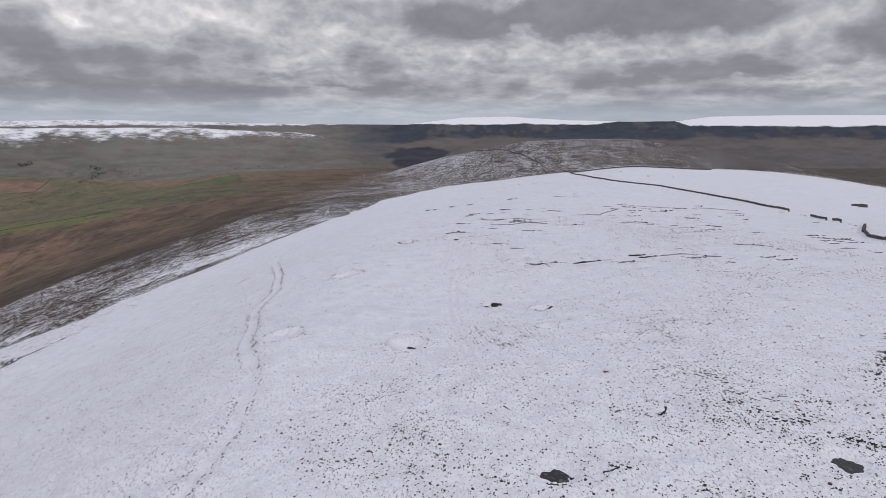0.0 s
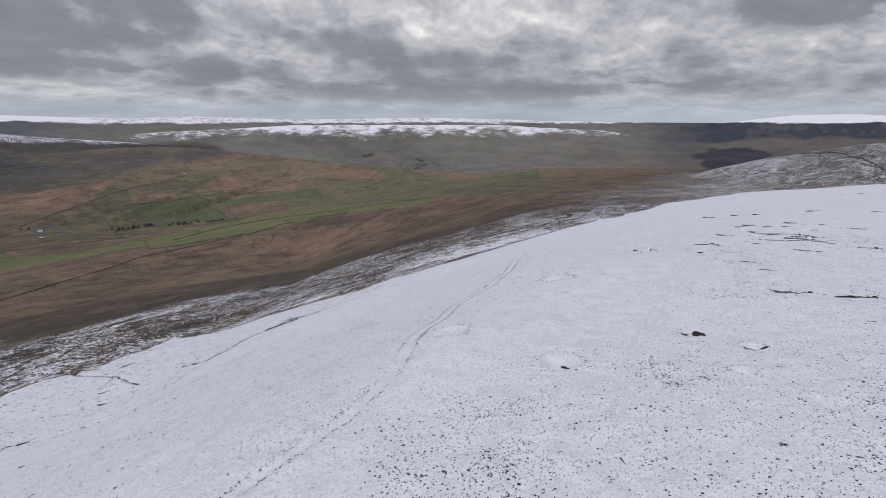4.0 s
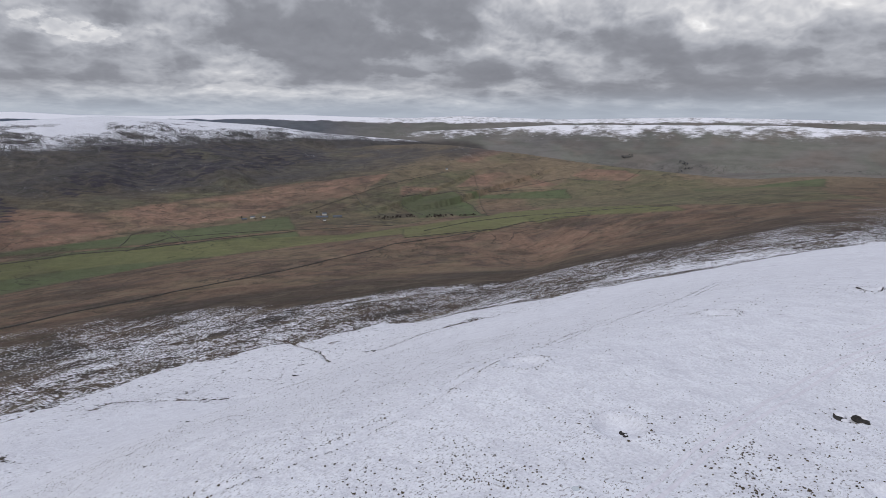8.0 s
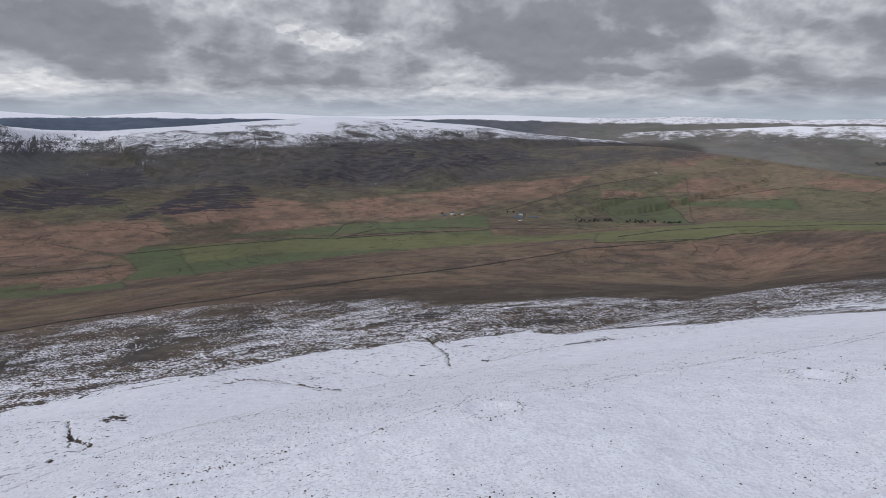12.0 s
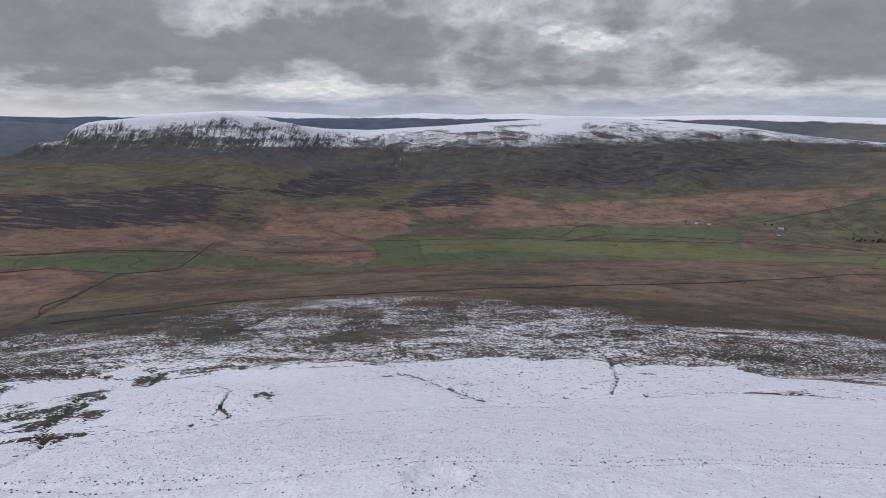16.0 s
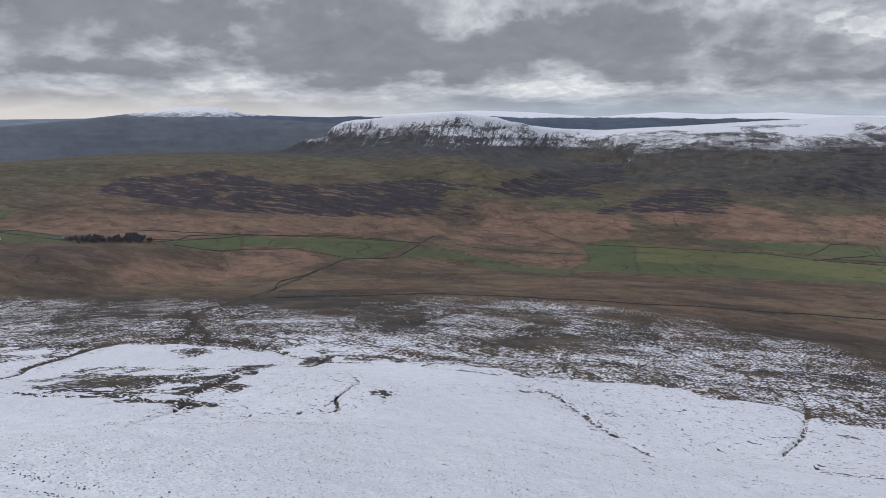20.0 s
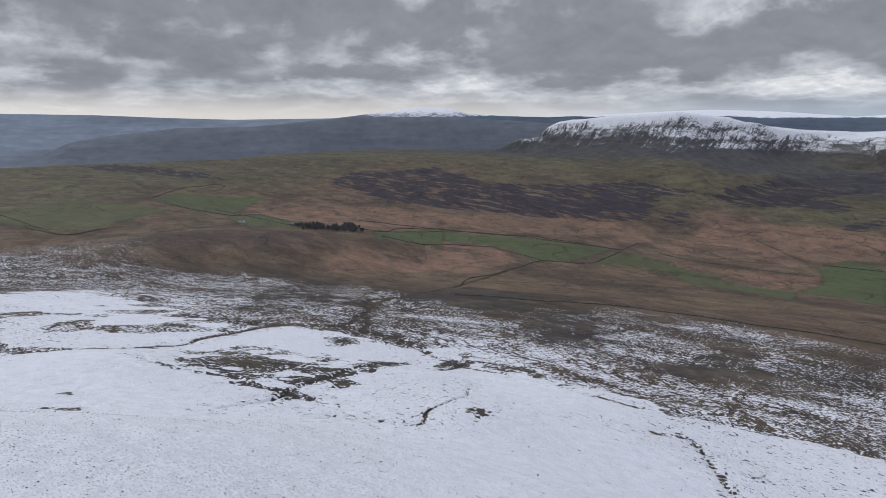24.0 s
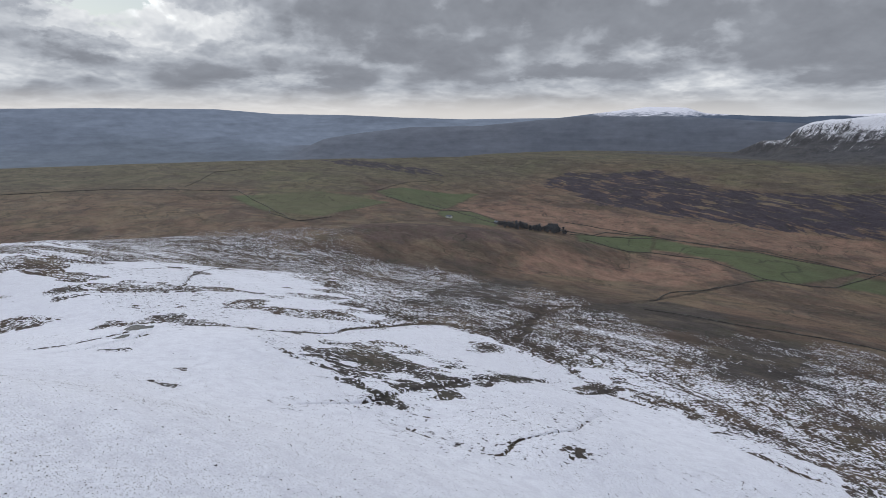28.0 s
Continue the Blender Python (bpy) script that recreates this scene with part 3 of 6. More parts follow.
THIN += [(0.30, (-250, -242), (-375, -400), (-514, -511), (-575, -501), (-337, -238), (-274, -222)), (0.28, (-453, -95), (-573, -102), (-470, -31), (-380, -36)), (0.26, (-390, 23), (-516, 26), (-435, 58), (-416, 47)),
         (0.30, (-396, -243), (-540, -314), (-689, -353), (-683, -261), (-520, -150), (-485, -181), (-465, -243)), (0.30, (-428, -101), (-509, -119), (-530, -86), (-449, -46), (-389, -49)),
         (0.30, (-426, 37), (-552, 24), (-580, 36), (-514, 53), (-504, 83), (-411, 57)), (0.30, (-420, 168), (-455, 253), (-500, 320), (-441, 281), (-406, 246)), (0.26, (-363, 300), (-362, 345), (-328, 340), (-333, 306)),
         (0.28, (-452, 43), (-591, 8), (-635, 24), (-543, 63), (-607, 133), (-533, 141), (-459, 99), (-432, 72)), (0.22, (-354, 104), (-353, 127), (-368, 160), (-342, 163), (-329, 137)),
         (0.12, (-110, -51), (-137, -72), (-170, -96), (-204, -100), (-216, -64), (-228, -56), (-276, -62), (-206, -17), (-172, -6), (-161, -13), (-145, -7), (-135, -19), (-119, -36)), (0.30, (-240, -106), (-260, -110), (-259, -99), (-238, -86), (-228, -91)), (0.34, (-269, -44), (-293, -47), (-287, -40), (-263, -35)),
         (0.28, (-620, -154), (-577, -110), (-480, -51), (-412, -63), (-455, -108), (-548, -152))]
RUSHY = [(-125, -110), (-125, -65), (-145, -35), (-150, -8), (-185, -28), (-255, -50), (-300, -60), (-300, -140), (-254, -165), (-170, -128)]


def cover(x, y, z):
    """Colour of the ground under the snow, how much snow lies on it, and how far the snow runs down in streaks."""
    r, yaw = np.hypot(x, y - 100), np.degrees(np.arctan2(-x, y - 100))
    yaw = np.where(yaw < -60, yaw + 360, yaw)
    col = np.empty((len(x), 3))

    def put(mask, colour):
        col[:] = col * (1 - mask[:, None]) + np.array(colour) * mask[:, None]

    lie = fbm(x, y * 0.7, 80, 5, 11)
    wide = fbm(x, y, 420, 4, 12)
    col[:] = UMBER
    put(step(0.0, 0.7, wide + 0.4 * lie) * 0.55, RUSSET)
    put(step(0.05, 0.5, lie - 0.3 * wide) * 0.5, STRAW)
    put(step(0.1, 0.5, -lie) * 0.6, PEAT)
    # bench under the fell, northern spur, southern moor
    put(step(-1500, -1900, x) * step(2900, 2000, y) * 0.85, OLIVE)
    put(step(-1350, -1800, y + 120 * wide) * 0.9, OLIVE)
    put(step(1300, 1900, y) * step(-300, -700, x) * 0.9, (0.190, 0.150, 0.108))
    put(step(2300, 2900, y) * 0.8, (0.140, 0.124, 0.098))
    put(step(0.0, 0.5, lie) * step(-1400, -1800, x) * 0.35, STRAW)
    put(step(-1950, -2250, x + 150 * lie) * step(-350, 0, y) * step(1700, 1200, y) * (0.55 + 0.6 * wide), (0.078, 0.070, 0.066))
    heath, tame = np.zeros(len(x)), np.zeros(len(x))
    for n, (kind, outline) in enumerate(PATCHES):
        if kind == "russet":
            put(region(x, y, outline, 6, 14, 60, 60 + n) * (0.72 + 0.25 * step(-0.3, 0.3, lie)), RUSSET)
        elif kind == "heather":
            heath = np.maximum(heath, region(x, y, outline, 22, 20, 60, 60 + n) * np.interp(y, [0, 400], [1.0, 0.52]))
        elif kind == "purple":
            put(region(x, y, outline, 12, 30, 90, 60 + n) * 0.8, (0.098, 0.070, 0.070))
        elif kind == "dull":
            put(region(x, y, outline, 10, 22, 80, 60 + n) * (0.55 + 0.3 * step(-0.2, 0.3, lie)), (0.124, 0.120, 0.076))
        else:
            field_ = region(x, y, outline, 5, 7, 70, 60 + n)
            put(field_ * (0.82 + 0.15 * step(-0.3, 0.3, lie)), PASTURE if kind == "pasture" else LIME)
            tame = np.maximum(tame, field_)
            put(4 * field_ * (1 - field_) * 0.5, (0.045, 0.048, 0.032))
    put(step(0.05, 0.5, fbm(x, y, 170, 5, 44)) * step(600, 900, r) * 0.30, PEAT)
    put(step(0.1, 0.6, fbm(x, y, 150, 5, 45)) * step(-1200, -1500, x) * 0.3, PASTURE)
    for line, width in BECKS:
        put(step(0, 0.6, near_line(x, y, line, width * 1.3)) * 0.85, (0.040, 0.034, 0.030))
    put(step(-740, -600, x + 60 * wide) * step(950, 700, r) * 0.82, (0.064, 0.051, 0.045))
    # yellower on this side of the valley's rim, paler to the north-west
    col *= 1 + step(3300, 2900, r)[:, None] * np.array([0.03, 0.0, -0.10])
    col *= 1 + 0.20 * (step(150, 600, y) * step(-500, -750, x) * step(3300, 2900, r))[:, None]
    # dark ground to the north, then distance haze mixed into the colour by range
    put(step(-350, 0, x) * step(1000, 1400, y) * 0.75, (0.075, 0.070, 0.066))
    put(step(3150, 4000, r) * np.interp(yaw, [-40, -5, 10, 50, 70, 110, 200], [0.55, 0.40, 0.30, 0.30, 0.8, 1.0, 1.0]), HAZE_BLUE)
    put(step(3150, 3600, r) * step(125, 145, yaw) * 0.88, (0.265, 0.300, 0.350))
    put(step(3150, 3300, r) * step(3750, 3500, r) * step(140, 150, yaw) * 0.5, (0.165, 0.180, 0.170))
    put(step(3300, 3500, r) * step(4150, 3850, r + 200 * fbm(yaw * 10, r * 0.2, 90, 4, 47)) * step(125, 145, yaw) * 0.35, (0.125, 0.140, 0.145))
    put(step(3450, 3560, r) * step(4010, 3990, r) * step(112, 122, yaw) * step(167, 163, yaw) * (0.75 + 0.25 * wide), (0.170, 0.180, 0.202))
    # hillside beyond the spur, its colours paled and greyed to stand for haze
    beyond = step(0, 60, r - np.interp(yaw, [8, 15, 20, 25, 30, 36, 41, 46, 52], [2500, 2300, 2380, 2560, 2760, 2940, 3060, 3180, 3300])) * step(4, 14, yaw) * step(62, 50, yaw)
    put(beyond * 0.9, (0.205, 0.193, 0.172))
    put(beyond * step(0.0, 0.35, fbm(x, y, 230, 5, 48)) * 0.5, (0.172, 0.180, 0.146))
    put(beyond * step(0.05, 0.4, fbm(x, y, 170, 5, 49)) * 0.5, (0.200, 0.166, 0.142))
    put(beyond * step(0.1, 0.5, fbm(x, y, 300, 4, 57)) * 0.35, (0.100, 0.092, 0.092))
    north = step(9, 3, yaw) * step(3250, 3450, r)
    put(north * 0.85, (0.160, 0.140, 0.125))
    # dark scarp, with the blue of haze mixed into its colour
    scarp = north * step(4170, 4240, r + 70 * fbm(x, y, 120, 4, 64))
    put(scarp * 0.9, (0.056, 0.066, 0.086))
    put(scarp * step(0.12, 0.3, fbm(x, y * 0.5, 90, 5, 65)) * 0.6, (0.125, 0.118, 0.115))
    put(region(x, y, [(-118, 3560), (-250, 3820), (-330, 4080), (-140, 4130), (40, 4080), (60, 3640)], 20, 70, 120, 102) * 0.9, (0.050, 0.048, 0.056))
    # darker mottling of the far ground, in its haze tint
    put(step(3150, 3900, r) * step(-0.1, 0.5, fbm(x, y, 500, 4, 46)) * np.interp(yaw, [-40, 8, 14, 55, 65, 180], [0.3, 0.3, 0.10, 0.10, 0.4, 0.2]), HAZE_SLATE)

    tame = np.maximum(tame, np.maximum(np.maximum(beyond, north) * 0.9, 0.55 * step(1300, 1900, y)))
    on_fell = step(60, 28, np.abs(z - across(x, y)[0])) * step(150, 450, y) * step(2900, 2600, y) * step(-2300, -2500, x) * step(2850, 2950, r) * step(3950, 3850, r)
    put(on_fell * step(3100, 3250, r) * 0.85, (0.094, 0.082, 0.070))
    # snow
    wob = fbm(x, y * 0.5, 70, 5, 13)
    full = np.interp(y, [-900, -650, -400, -160, -60, 80, 150, 260, 330, 430, 560, 700, 850, 960, 1100], [200, -20, -150, -195, -225, -235, -225, -218, -200, -165, -110, -65, 30, 150, 600])
    end = np.interp(y, [-1200, -900, -640, -560, -490, -442, -300, -163, -52, 0, 60, 150, 250, 330, 500, 690, 800, 1000, 1250, 3000], [400, 100, -300, -440, -510, -560, -510, -575, -645, -675, -655, -610, -570, -505, -440, -330, -250, -120, -60, 300])
    s = (x - end) / (full - end)
    rough = step(-30, -6, x) * step(140, 95, y) + 0.35 * step(-15, 15, x) * step(360, 200, y)
    plateau = 0.91 + 0.05 * wob - 0.17 * np.clip(rough, 0, 1) * (0.6 + 0.8 * fbm(x, y, 24, 4, 18)) - 0.10 * step(-20, -60, x) * step(0.05, 0.5, fbm(x + 0.4 * y, y * 0.5, 30, 4, 19))
    plateau = plateau - 0.07 * step(20, 70, x) * step(460, 360, y) * step(-0.3, 0.3, fbm(x, y, 30, 3, 22))
    plateau = plateau + 0.06 * np.maximum(step(-95, -130, x), step(-20, -60, x) * step(90, 20, y))
    field = region(x, y, SNOWFIELD, 4, 11, 34, 130)
    tract = fbm(x + 0.3 * y, y * 0.5, 64, 4, 62)
    band = step(-0.12, 0.10, s + 0.28 * wob) * (0.43 + 0.17 * np.clip(s, 0, 1) + 0.05 * wob + 0.10 * step(-0.05, 0.08, tract) - 0.12 * step(0.12, 0.20, -tract))
    snow = np.where(s > -0.6, band, 0.0) * (1 - field) + field * plateau
    snow = np.where((y > 860) & (x > -500), np.clip(0.46 - 0.00042 * (np.maximum(x, 0) - 150) + 0.18 * wob, 0, 0.75) * step(2500, 2200, y) * step(1250, 800, np.abs(x - 250)) * step(-330, -40, x + 60 * wob), snow)
    # a last snowy shoulder to the south, thin on the moor behind it
    shoulder = region(x, y, [(120, -480), (-60, -440), (-125, -468), (-105, -552), (-60, -640), (40, -760), (200, -700)], 12, 25, 60, 131)
    snow = np.maximum(snow, shoulder * (0.60 + 0.14 * wob))
    behind = step(-380, -470, y) * step(-1180, -950, y) * step(-480, -250, x) * step(400, 150, x)
    snow = np.where(y < -400, np.maximum(np.minimum(snow, shoulder + 0.45), behind * (0.26 + 0.3 * wob)), snow)
    snow = snow * np.where(y > 860, 1.0, step(1000, 620, x + 0.2 * y)) * step(-1050, -780, y + 80 * wide)
    snow = snow - 0.16 * step(430, 620, y) * step(900, 840, y) * (1 - field)
    rushy = region(x, y, RUSHY, 8, 14, 40, 120)
    knolls = region(x, y, [(-320, 60), (-250, 95), (-205, 160), (-172, 230), (-160, 330), (-325, 300), (-335, 150)], 10, 16, 50, 132)
    snow = snow - 0.10 * rushy
    for n, (much, *outline) in enumerate(THIN):
        bare = region(x, y, outline, 4, 8 if n < 12 else 18, 16 if n < 12 else 40, 140 + n)
        snow = snow - much * bare * (0.80 + 1.3 * fbm(x, 0.6 * y, 9, 4, 63))
        put(bare * 0.8, (0.064, 0.056, 0.050))
    # thin patches among the knolls
    patch = fbm(x + 0.5 * y, 0.6 * y, 46, 5, 14)
    low_ground = step(-85, -150, x + 0.55 * np.minimum(y - 20, 0)) * field
    snow = snow - low_ground * 0.04 * step(-0.15, 0.35, patch)
    south = step(-60, -180, y) * step(60, -20, x) * field
    snow = snow - knolls * (0.08 + 0.16 * step(-0.1, 0.35, patch))
    dash = 0.75 * knolls + low_ground * (0.10 + 0.55 * step(-0.05, 0.4, patch)) + south * 0.5 * step(-0.2, 0.3, patch)
    snow = snow - low_ground * (0.08 * step(0.22, 0.5, patch) + 0.06 * step(0.2, 0.5, fbm(x, y, 15, 3, 15))) - south * 0.32 * step(0.08, 0.36, fbm(x * 0.7, y, 28, 5, 20))
    gully = 1 - np.abs(fbm(x + 300, y, 130, 4, 17)) * 24
    snow = snow - 0.25 * np.clip(gully, 0, 1) * step(-100, -200, x) * (1 - field)
    wx, wy = x + 5 * noise2(x, y, 26, 31), y + 5 * noise2(x, y, 26, 32)
    broken = 0.55 + 0.6 * fbm(x, y, 18, 3, 33)
    for line, width in BECKS:
        dash = np.maximum(dash, step(0, 0.7, near_line(x, y, line, 15)) * field * step(-60, -110, x))
        snow = snow - (0.95 * np.maximum(broken, 0.75) if width > 3 else 0.46 * broken) * step(0, 0.8, near_line(wx, wy, line, width * 0.7)) - 0.20 * near_line(wx, wy, line, width * 2.2) * broken
    for cx, cy, sx, sy in BARE:
        d = np.hypot((x - cx) / sy * 0.8, (y - cy) / sx * 1.6) + 0.5 * fbm(x, y, 24, 4, 34)
        snow = snow - 0.32 * step(1.1, 0.2, d)
    for n, (cx, cy, size) in enumerate(SHAKE_HOLES):
        d = np.hypot(x - cx, y - cy) / size
        snow = snow - (0.13 if n < 3 else 0.06) * np.exp(-(((d - 1.12) / 0.20) ** 2)) * (0.6 + 0.5 * noise2(x, y, 1.7, 23)) + 0.12 * np.exp(-((d / 0.7) ** 4))
    path = 9 - 9 * near_line(x, y, FOOTPATH, 9.0)
    snow = snow + 0.12 * np.exp(-((path / 1.0) ** 2)) - 0.20 * np.exp(-(((path - 1.9) / 0.7) ** 2)) * (0.6 + 0.6 * noise2(x, y, 5, 21))
    # the fell across the valley
    there = np.maximum(step(-2000, -2250, x) * step(3300, 3000, r) * step(3000, 2600, y), on_fell)
    steep = step(-520, -250, y)
    on_top = np.interp(y, [-1600, -1500, -1416, -1322, -1147, -927, -830, -666, -539, -400, 0, 800, 1500, 2300], [-30, -22, -22, 27, 43, 54, 64, 40, 2, -8, 4, 40, 2, -62])
    low = np.interp(y, [-1500, -900, -400, 300, 1000, 1600, 2400], [-75, -88, -95, -85, -72, -72, -100])
    part = np.clip((z - low) / (on_top - low), 0, 1.3)
    craggy = 1 - steep
    bands = step(0.45, 0.9, np.sin(z / 7.5 + 2.2 * fbm(x, y, 150, 3, 39)) * 0.5 + 0.5) * craggy
    lower = 0.40 * craggy + 0.42 * steep
    fell_snow = lower + (0.60 * craggy + 0.76 * steep - lower) * part + 0.16 * fbm(x, y, 110, 4, 36) - 0.16 * bands * step(1.0, 0.8, part)
    fell_snow = (fell_snow + (0.84 - fell_snow) * step(0.60, 1.32, part + 0.42 * fbm(0.6 * x, y, 60, 5, 69))) * step(-0.18, 0.34, part + 0.22 * wob)
    outcrop = step(0.10, 0.34, fbm(0.8 * x, 0.35 * y, 38, 4, 70)) * step(0.15, 0.4, part) * step(1.15, 0.75, part)
    fell_snow = fell_snow - 0.24 * steep * outcrop
    snow = np.where(there > 0, fell_snow * there, snow)
    put(there * step(-0.14, 0.10, part + 0.2 * wob) * (0.9 * craggy + 0.85 * steep), (0.072, 0.068, 0.068))
    streak = there * step(1.25, 0.95, part) * (craggy + 0.65 * steep)
    # far tops
    line = np.interp(yaw, [-60, -58, -40, -22, -20, -14, -2, 3.2, 5, 14, 20, 35, 50, 58, 65, 115, 126, 128, 138, 140, 180],
                     [200, 60, 8, 8, 60, 15, 12, 10, 45, -25, -45, -40, -20, 15, 32, 52, 70, 62, 66, 200, 200])
    over = z - line + 10 * fbm(x, y, 150, 4, 38)
    streaky = step(5, 12, yaw) * step(61, 53, yaw)
    rim_snow = step(-125, 5, z + 34 * fbm(x, y, 110, 5, 66)) * (0.78 + 0.4 * fbm(x, y, 60, 4, 68))
    far_snow = np.where(r < 4220, rim_snow, step(-6, 16, z + 14 * fbm(x, y, 150, 4, 67)) * 0.72) * streaky + step(-8, 8, over) * (1 - streaky)
    summit = step(126, 129, yaw) * step(139.5, 137, yaw)
    far_snow = far_snow * (1 - summit) + summit * step(40, 58, z) * (0.58 + 0.34 * step(66, 100, z))
    snow = np.where((r > 3300) & (on_fell < 0.4), far_snow * 0.9, snow)
    return col, np.clip(snow, 0, 1), streak, heath, np.clip(dash, 0, 1), tame


def ground_material(name):
    m = bpy.data.materials.new(name)
    m.use_nodes = True
    t = m.node_tree
    shade = t.nodes["Principled BSDF"]
    place = t.nodes.new("ShaderNodeNewGeometry").outputs["Position"]
    ground, lies, runs, ling, bits = (t.nodes.new("ShaderNodeAttribute") for _ in range(5))
    bits.attribute_name = "dash"
    ling.attribute_name = "heath"
    ground.attribute_name, lies.attribute_name, runs.attribute_name = "earth", "snow", "streak"
    speck = grain(t, place, 2.4, 3.0, 0.6)
    fine = grain(t, place, 0.8, 4.0, 0.65)
    middle = grain(t, place, 0.20, 5.0, 0.65, 0.4)
    broad = grain(t, place, 0.03, 5.0, 0.6)
    mixed = calc(t, "ADD", calc(t, "ADD", calc(t, "MULTIPLY", speck, 0.16), calc(t, "MULTIPLY", fine, 0.28)),
                 calc(t, "ADD", calc(t, "MULTIPLY", middle, 0.40), calc(t, "MULTIPLY", broad, 0.16)))
    # snow lying in the runnels of the steep face
    squeeze = t.nodes.new("ShaderNodeMapping")
    squeeze.inputs["Scale"].default_value = (0.013, 0.105, 0.013)
    t.links.new(place, squeeze.inputs["Vector"])
    runnel = grain(t, squeeze.outputs[0], 1.0, 6.0, 0.70, 0.5)
    ledge = t.nodes.new("ShaderNodeMapping")
    ledge.inputs["Scale"].default_value = (0.006, 0.006, 0.085)
    t.links.new(place, ledge.inputs["Vector"])
    runnel = calc(t, "ADD", calc(t, "MULTIPLY", runnel, 0.78), calc(t, "MULTIPLY", grain(t, ledge.outputs[0], 1.0, 4.0, 0.6, 0.3), 0.22))
    mixed = calc(t, "ADD", calc(t, "MULTIPLY", mixed, calc(t, "SUBTRACT", 1.0, calc(t, "MULTIPLY", runs.outputs["Fac"], 0.5))),
                 calc(t, "MULTIPLY", runnel, calc(t, "MULTIPLY", runs.outputs["Fac"], 0.5)))
    mixed = calc(t, "MULTIPLY_ADD", calc(t, "SUBTRACT", mixed, 0.5), 3.6, 0.5)
    # thin snow is stippled by the tussocks under it and breaks off along bare ground and drains
    fell_side = runs.outputs["Fac"]
    there = lies.outputs["Fac"]
    thin = calc(t, "MULTIPLY", ramp(t, there, 0.74, 0.62), calc(t, "SUBTRACT", 1.0, fell_side))
    stipple = calc(t, "ADD", calc(t, "MULTIPLY", grain(t, place, 0.55, 2.0, 0.5), 0.70), calc(t, "ADD", calc(t, "MULTIPLY", fine, 0.18), calc(t, "MULTIPLY", middle, 0.12)))
    stipple = calc(t, "MULTIPLY_ADD", calc(t, "SUBTRACT", stipple, 0.5), 5.6, 0.5)
    mixed = calc(t, "ADD", calc(t, "MULTIPLY", mixed, calc(t, "SUBTRACT", 1.0, thin)), calc(t, "MULTIPLY", stipple, thin))
    stretch = t.nodes.new("ShaderNodeMapping")
    stretch.inputs["Scale"].default_value = (0.020, 0.015, 0.016)
    t.links.new(place, stretch.inputs["Vector"])
    zone = grain(t, stretch.outputs[0], 1.0, 7.0, 0.60, 1.3)
    drain = calc(t, "ABSOLUTE", calc(t, "SUBTRACT", grain(t, stretch.outputs[0], 0.9, 5.0, 0.55, 0.9), 0.48))
    partly = calc(t, "MULTIPLY", ramp(t, there, 0.03, 0.25), ramp(t, there, 0.74, 0.64))
    partly = calc(t, "MULTIPLY", partly, ramp(t, fell_side, 0.0, 1.0, 1.0, 0.25))
    bare = calc(t, "ADD", calc(t, "MULTIPLY", ramp(t, zone, 0.52, 0.55), 0.14), calc(t, "MULTIPLY", ramp(t, drain, 0.022, 0.008), 0.50))
    cut_ = calc(t, "ABSOLUTE", calc(t, "SUBTRACT", grain(t, stretch.outputs[0], 2.6, 5.0, 0.6, 1.0), 0.49))
    bare = calc(t, "ADD", bare, calc(t, "MULTIPLY", ramp(t, cut_, 0.020, 0.007), 0.45))
    fine_cut = t.nodes.new("ShaderNodeMapping")
    fine_cut.inputs["Scale"].default_value = (0.055, 0.042, 0.03)
    fine_cut.inputs["Rotation"].default_value = (0, 0, -0.2)
    t.links.new(place, fine_cut.inputs["Vector"])
    hagg = calc(t, "ABSOLUTE", calc(t, "SUBTRACT", grain(t, fine_cut.outputs[0], 1.0, 4.0, 0.55, 1.1), 0.5))
    bare = calc(t, "ADD", bare, calc(t, "MULTIPLY", calc(t, "MULTIPLY", ramp(t, hagg, 0.030, 0.013), ramp(t, zone, 0.42, 0.54, 0.05, 1.0)), 0.48))
    bare = calc(t, "ADD", bare, calc(t, "MULTIPLY", ramp(t, zone, 0.44, 0.41), -0.03))
    there = calc(t, "SUBTRACT", there, calc(t, "MULTIPLY", bare, partly))
    edge = ramp(t, there, 0.0, 1.0, 1.16, -0.16, smooth=False)
    softness = calc(t, "MULTIPLY_ADD", fell_side, 0.12, 0.055)
    lying = ramp(t, calc(t, "SUBTRACT", mixed, edge), calc(t, "MULTIPLY", softness, -1.0), softness)
    lying = calc(t, "MULTIPLY", lying, ramp(t, lies.outputs["Fac"], 0.03, 0.16))
    # grass, rushes and peat of the bare ground
    lay_ = t.nodes.new("ShaderNodeMapping")
    lay_.inputs["Scale"].default_value = (0.030, 0.022, 0.02)
    t.links.new(place, lay_.inputs["Vector"])
    drift = grain(t, lay_.outputs[0], 1.0, 7.0, 0.66, 0.8)
    tone = calc(t, "ADD", calc(t, "MULTIPLY", fine, 0.25), calc(t, "ADD", calc(t, "MULTIPLY", middle, 0.30), calc(t, "MULTIPLY", drift, 0.45)))
    tone = ramp(t, tone, 0.37, 0.63, 0.52, 1.46, smooth=False)
    tone = calc(t, "ADD", calc(t, "MULTIPLY", tone, ramp(t, ground.outputs["Alpha"], 0.0, 1.0, 0.5, 1.0)), ramp(t, ground.outputs["Alpha"], 0.0, 1.0, 0.48, 0.0))
    # patches of heather, bent grass and green, and the drains between them
    sward = t.nodes.new("ShaderNodeMapping")
    sward.inputs["Scale"].default_value = (0.011, 0.0085, 0.01)
    t.links.new(place, sward.inputs["Vector"])
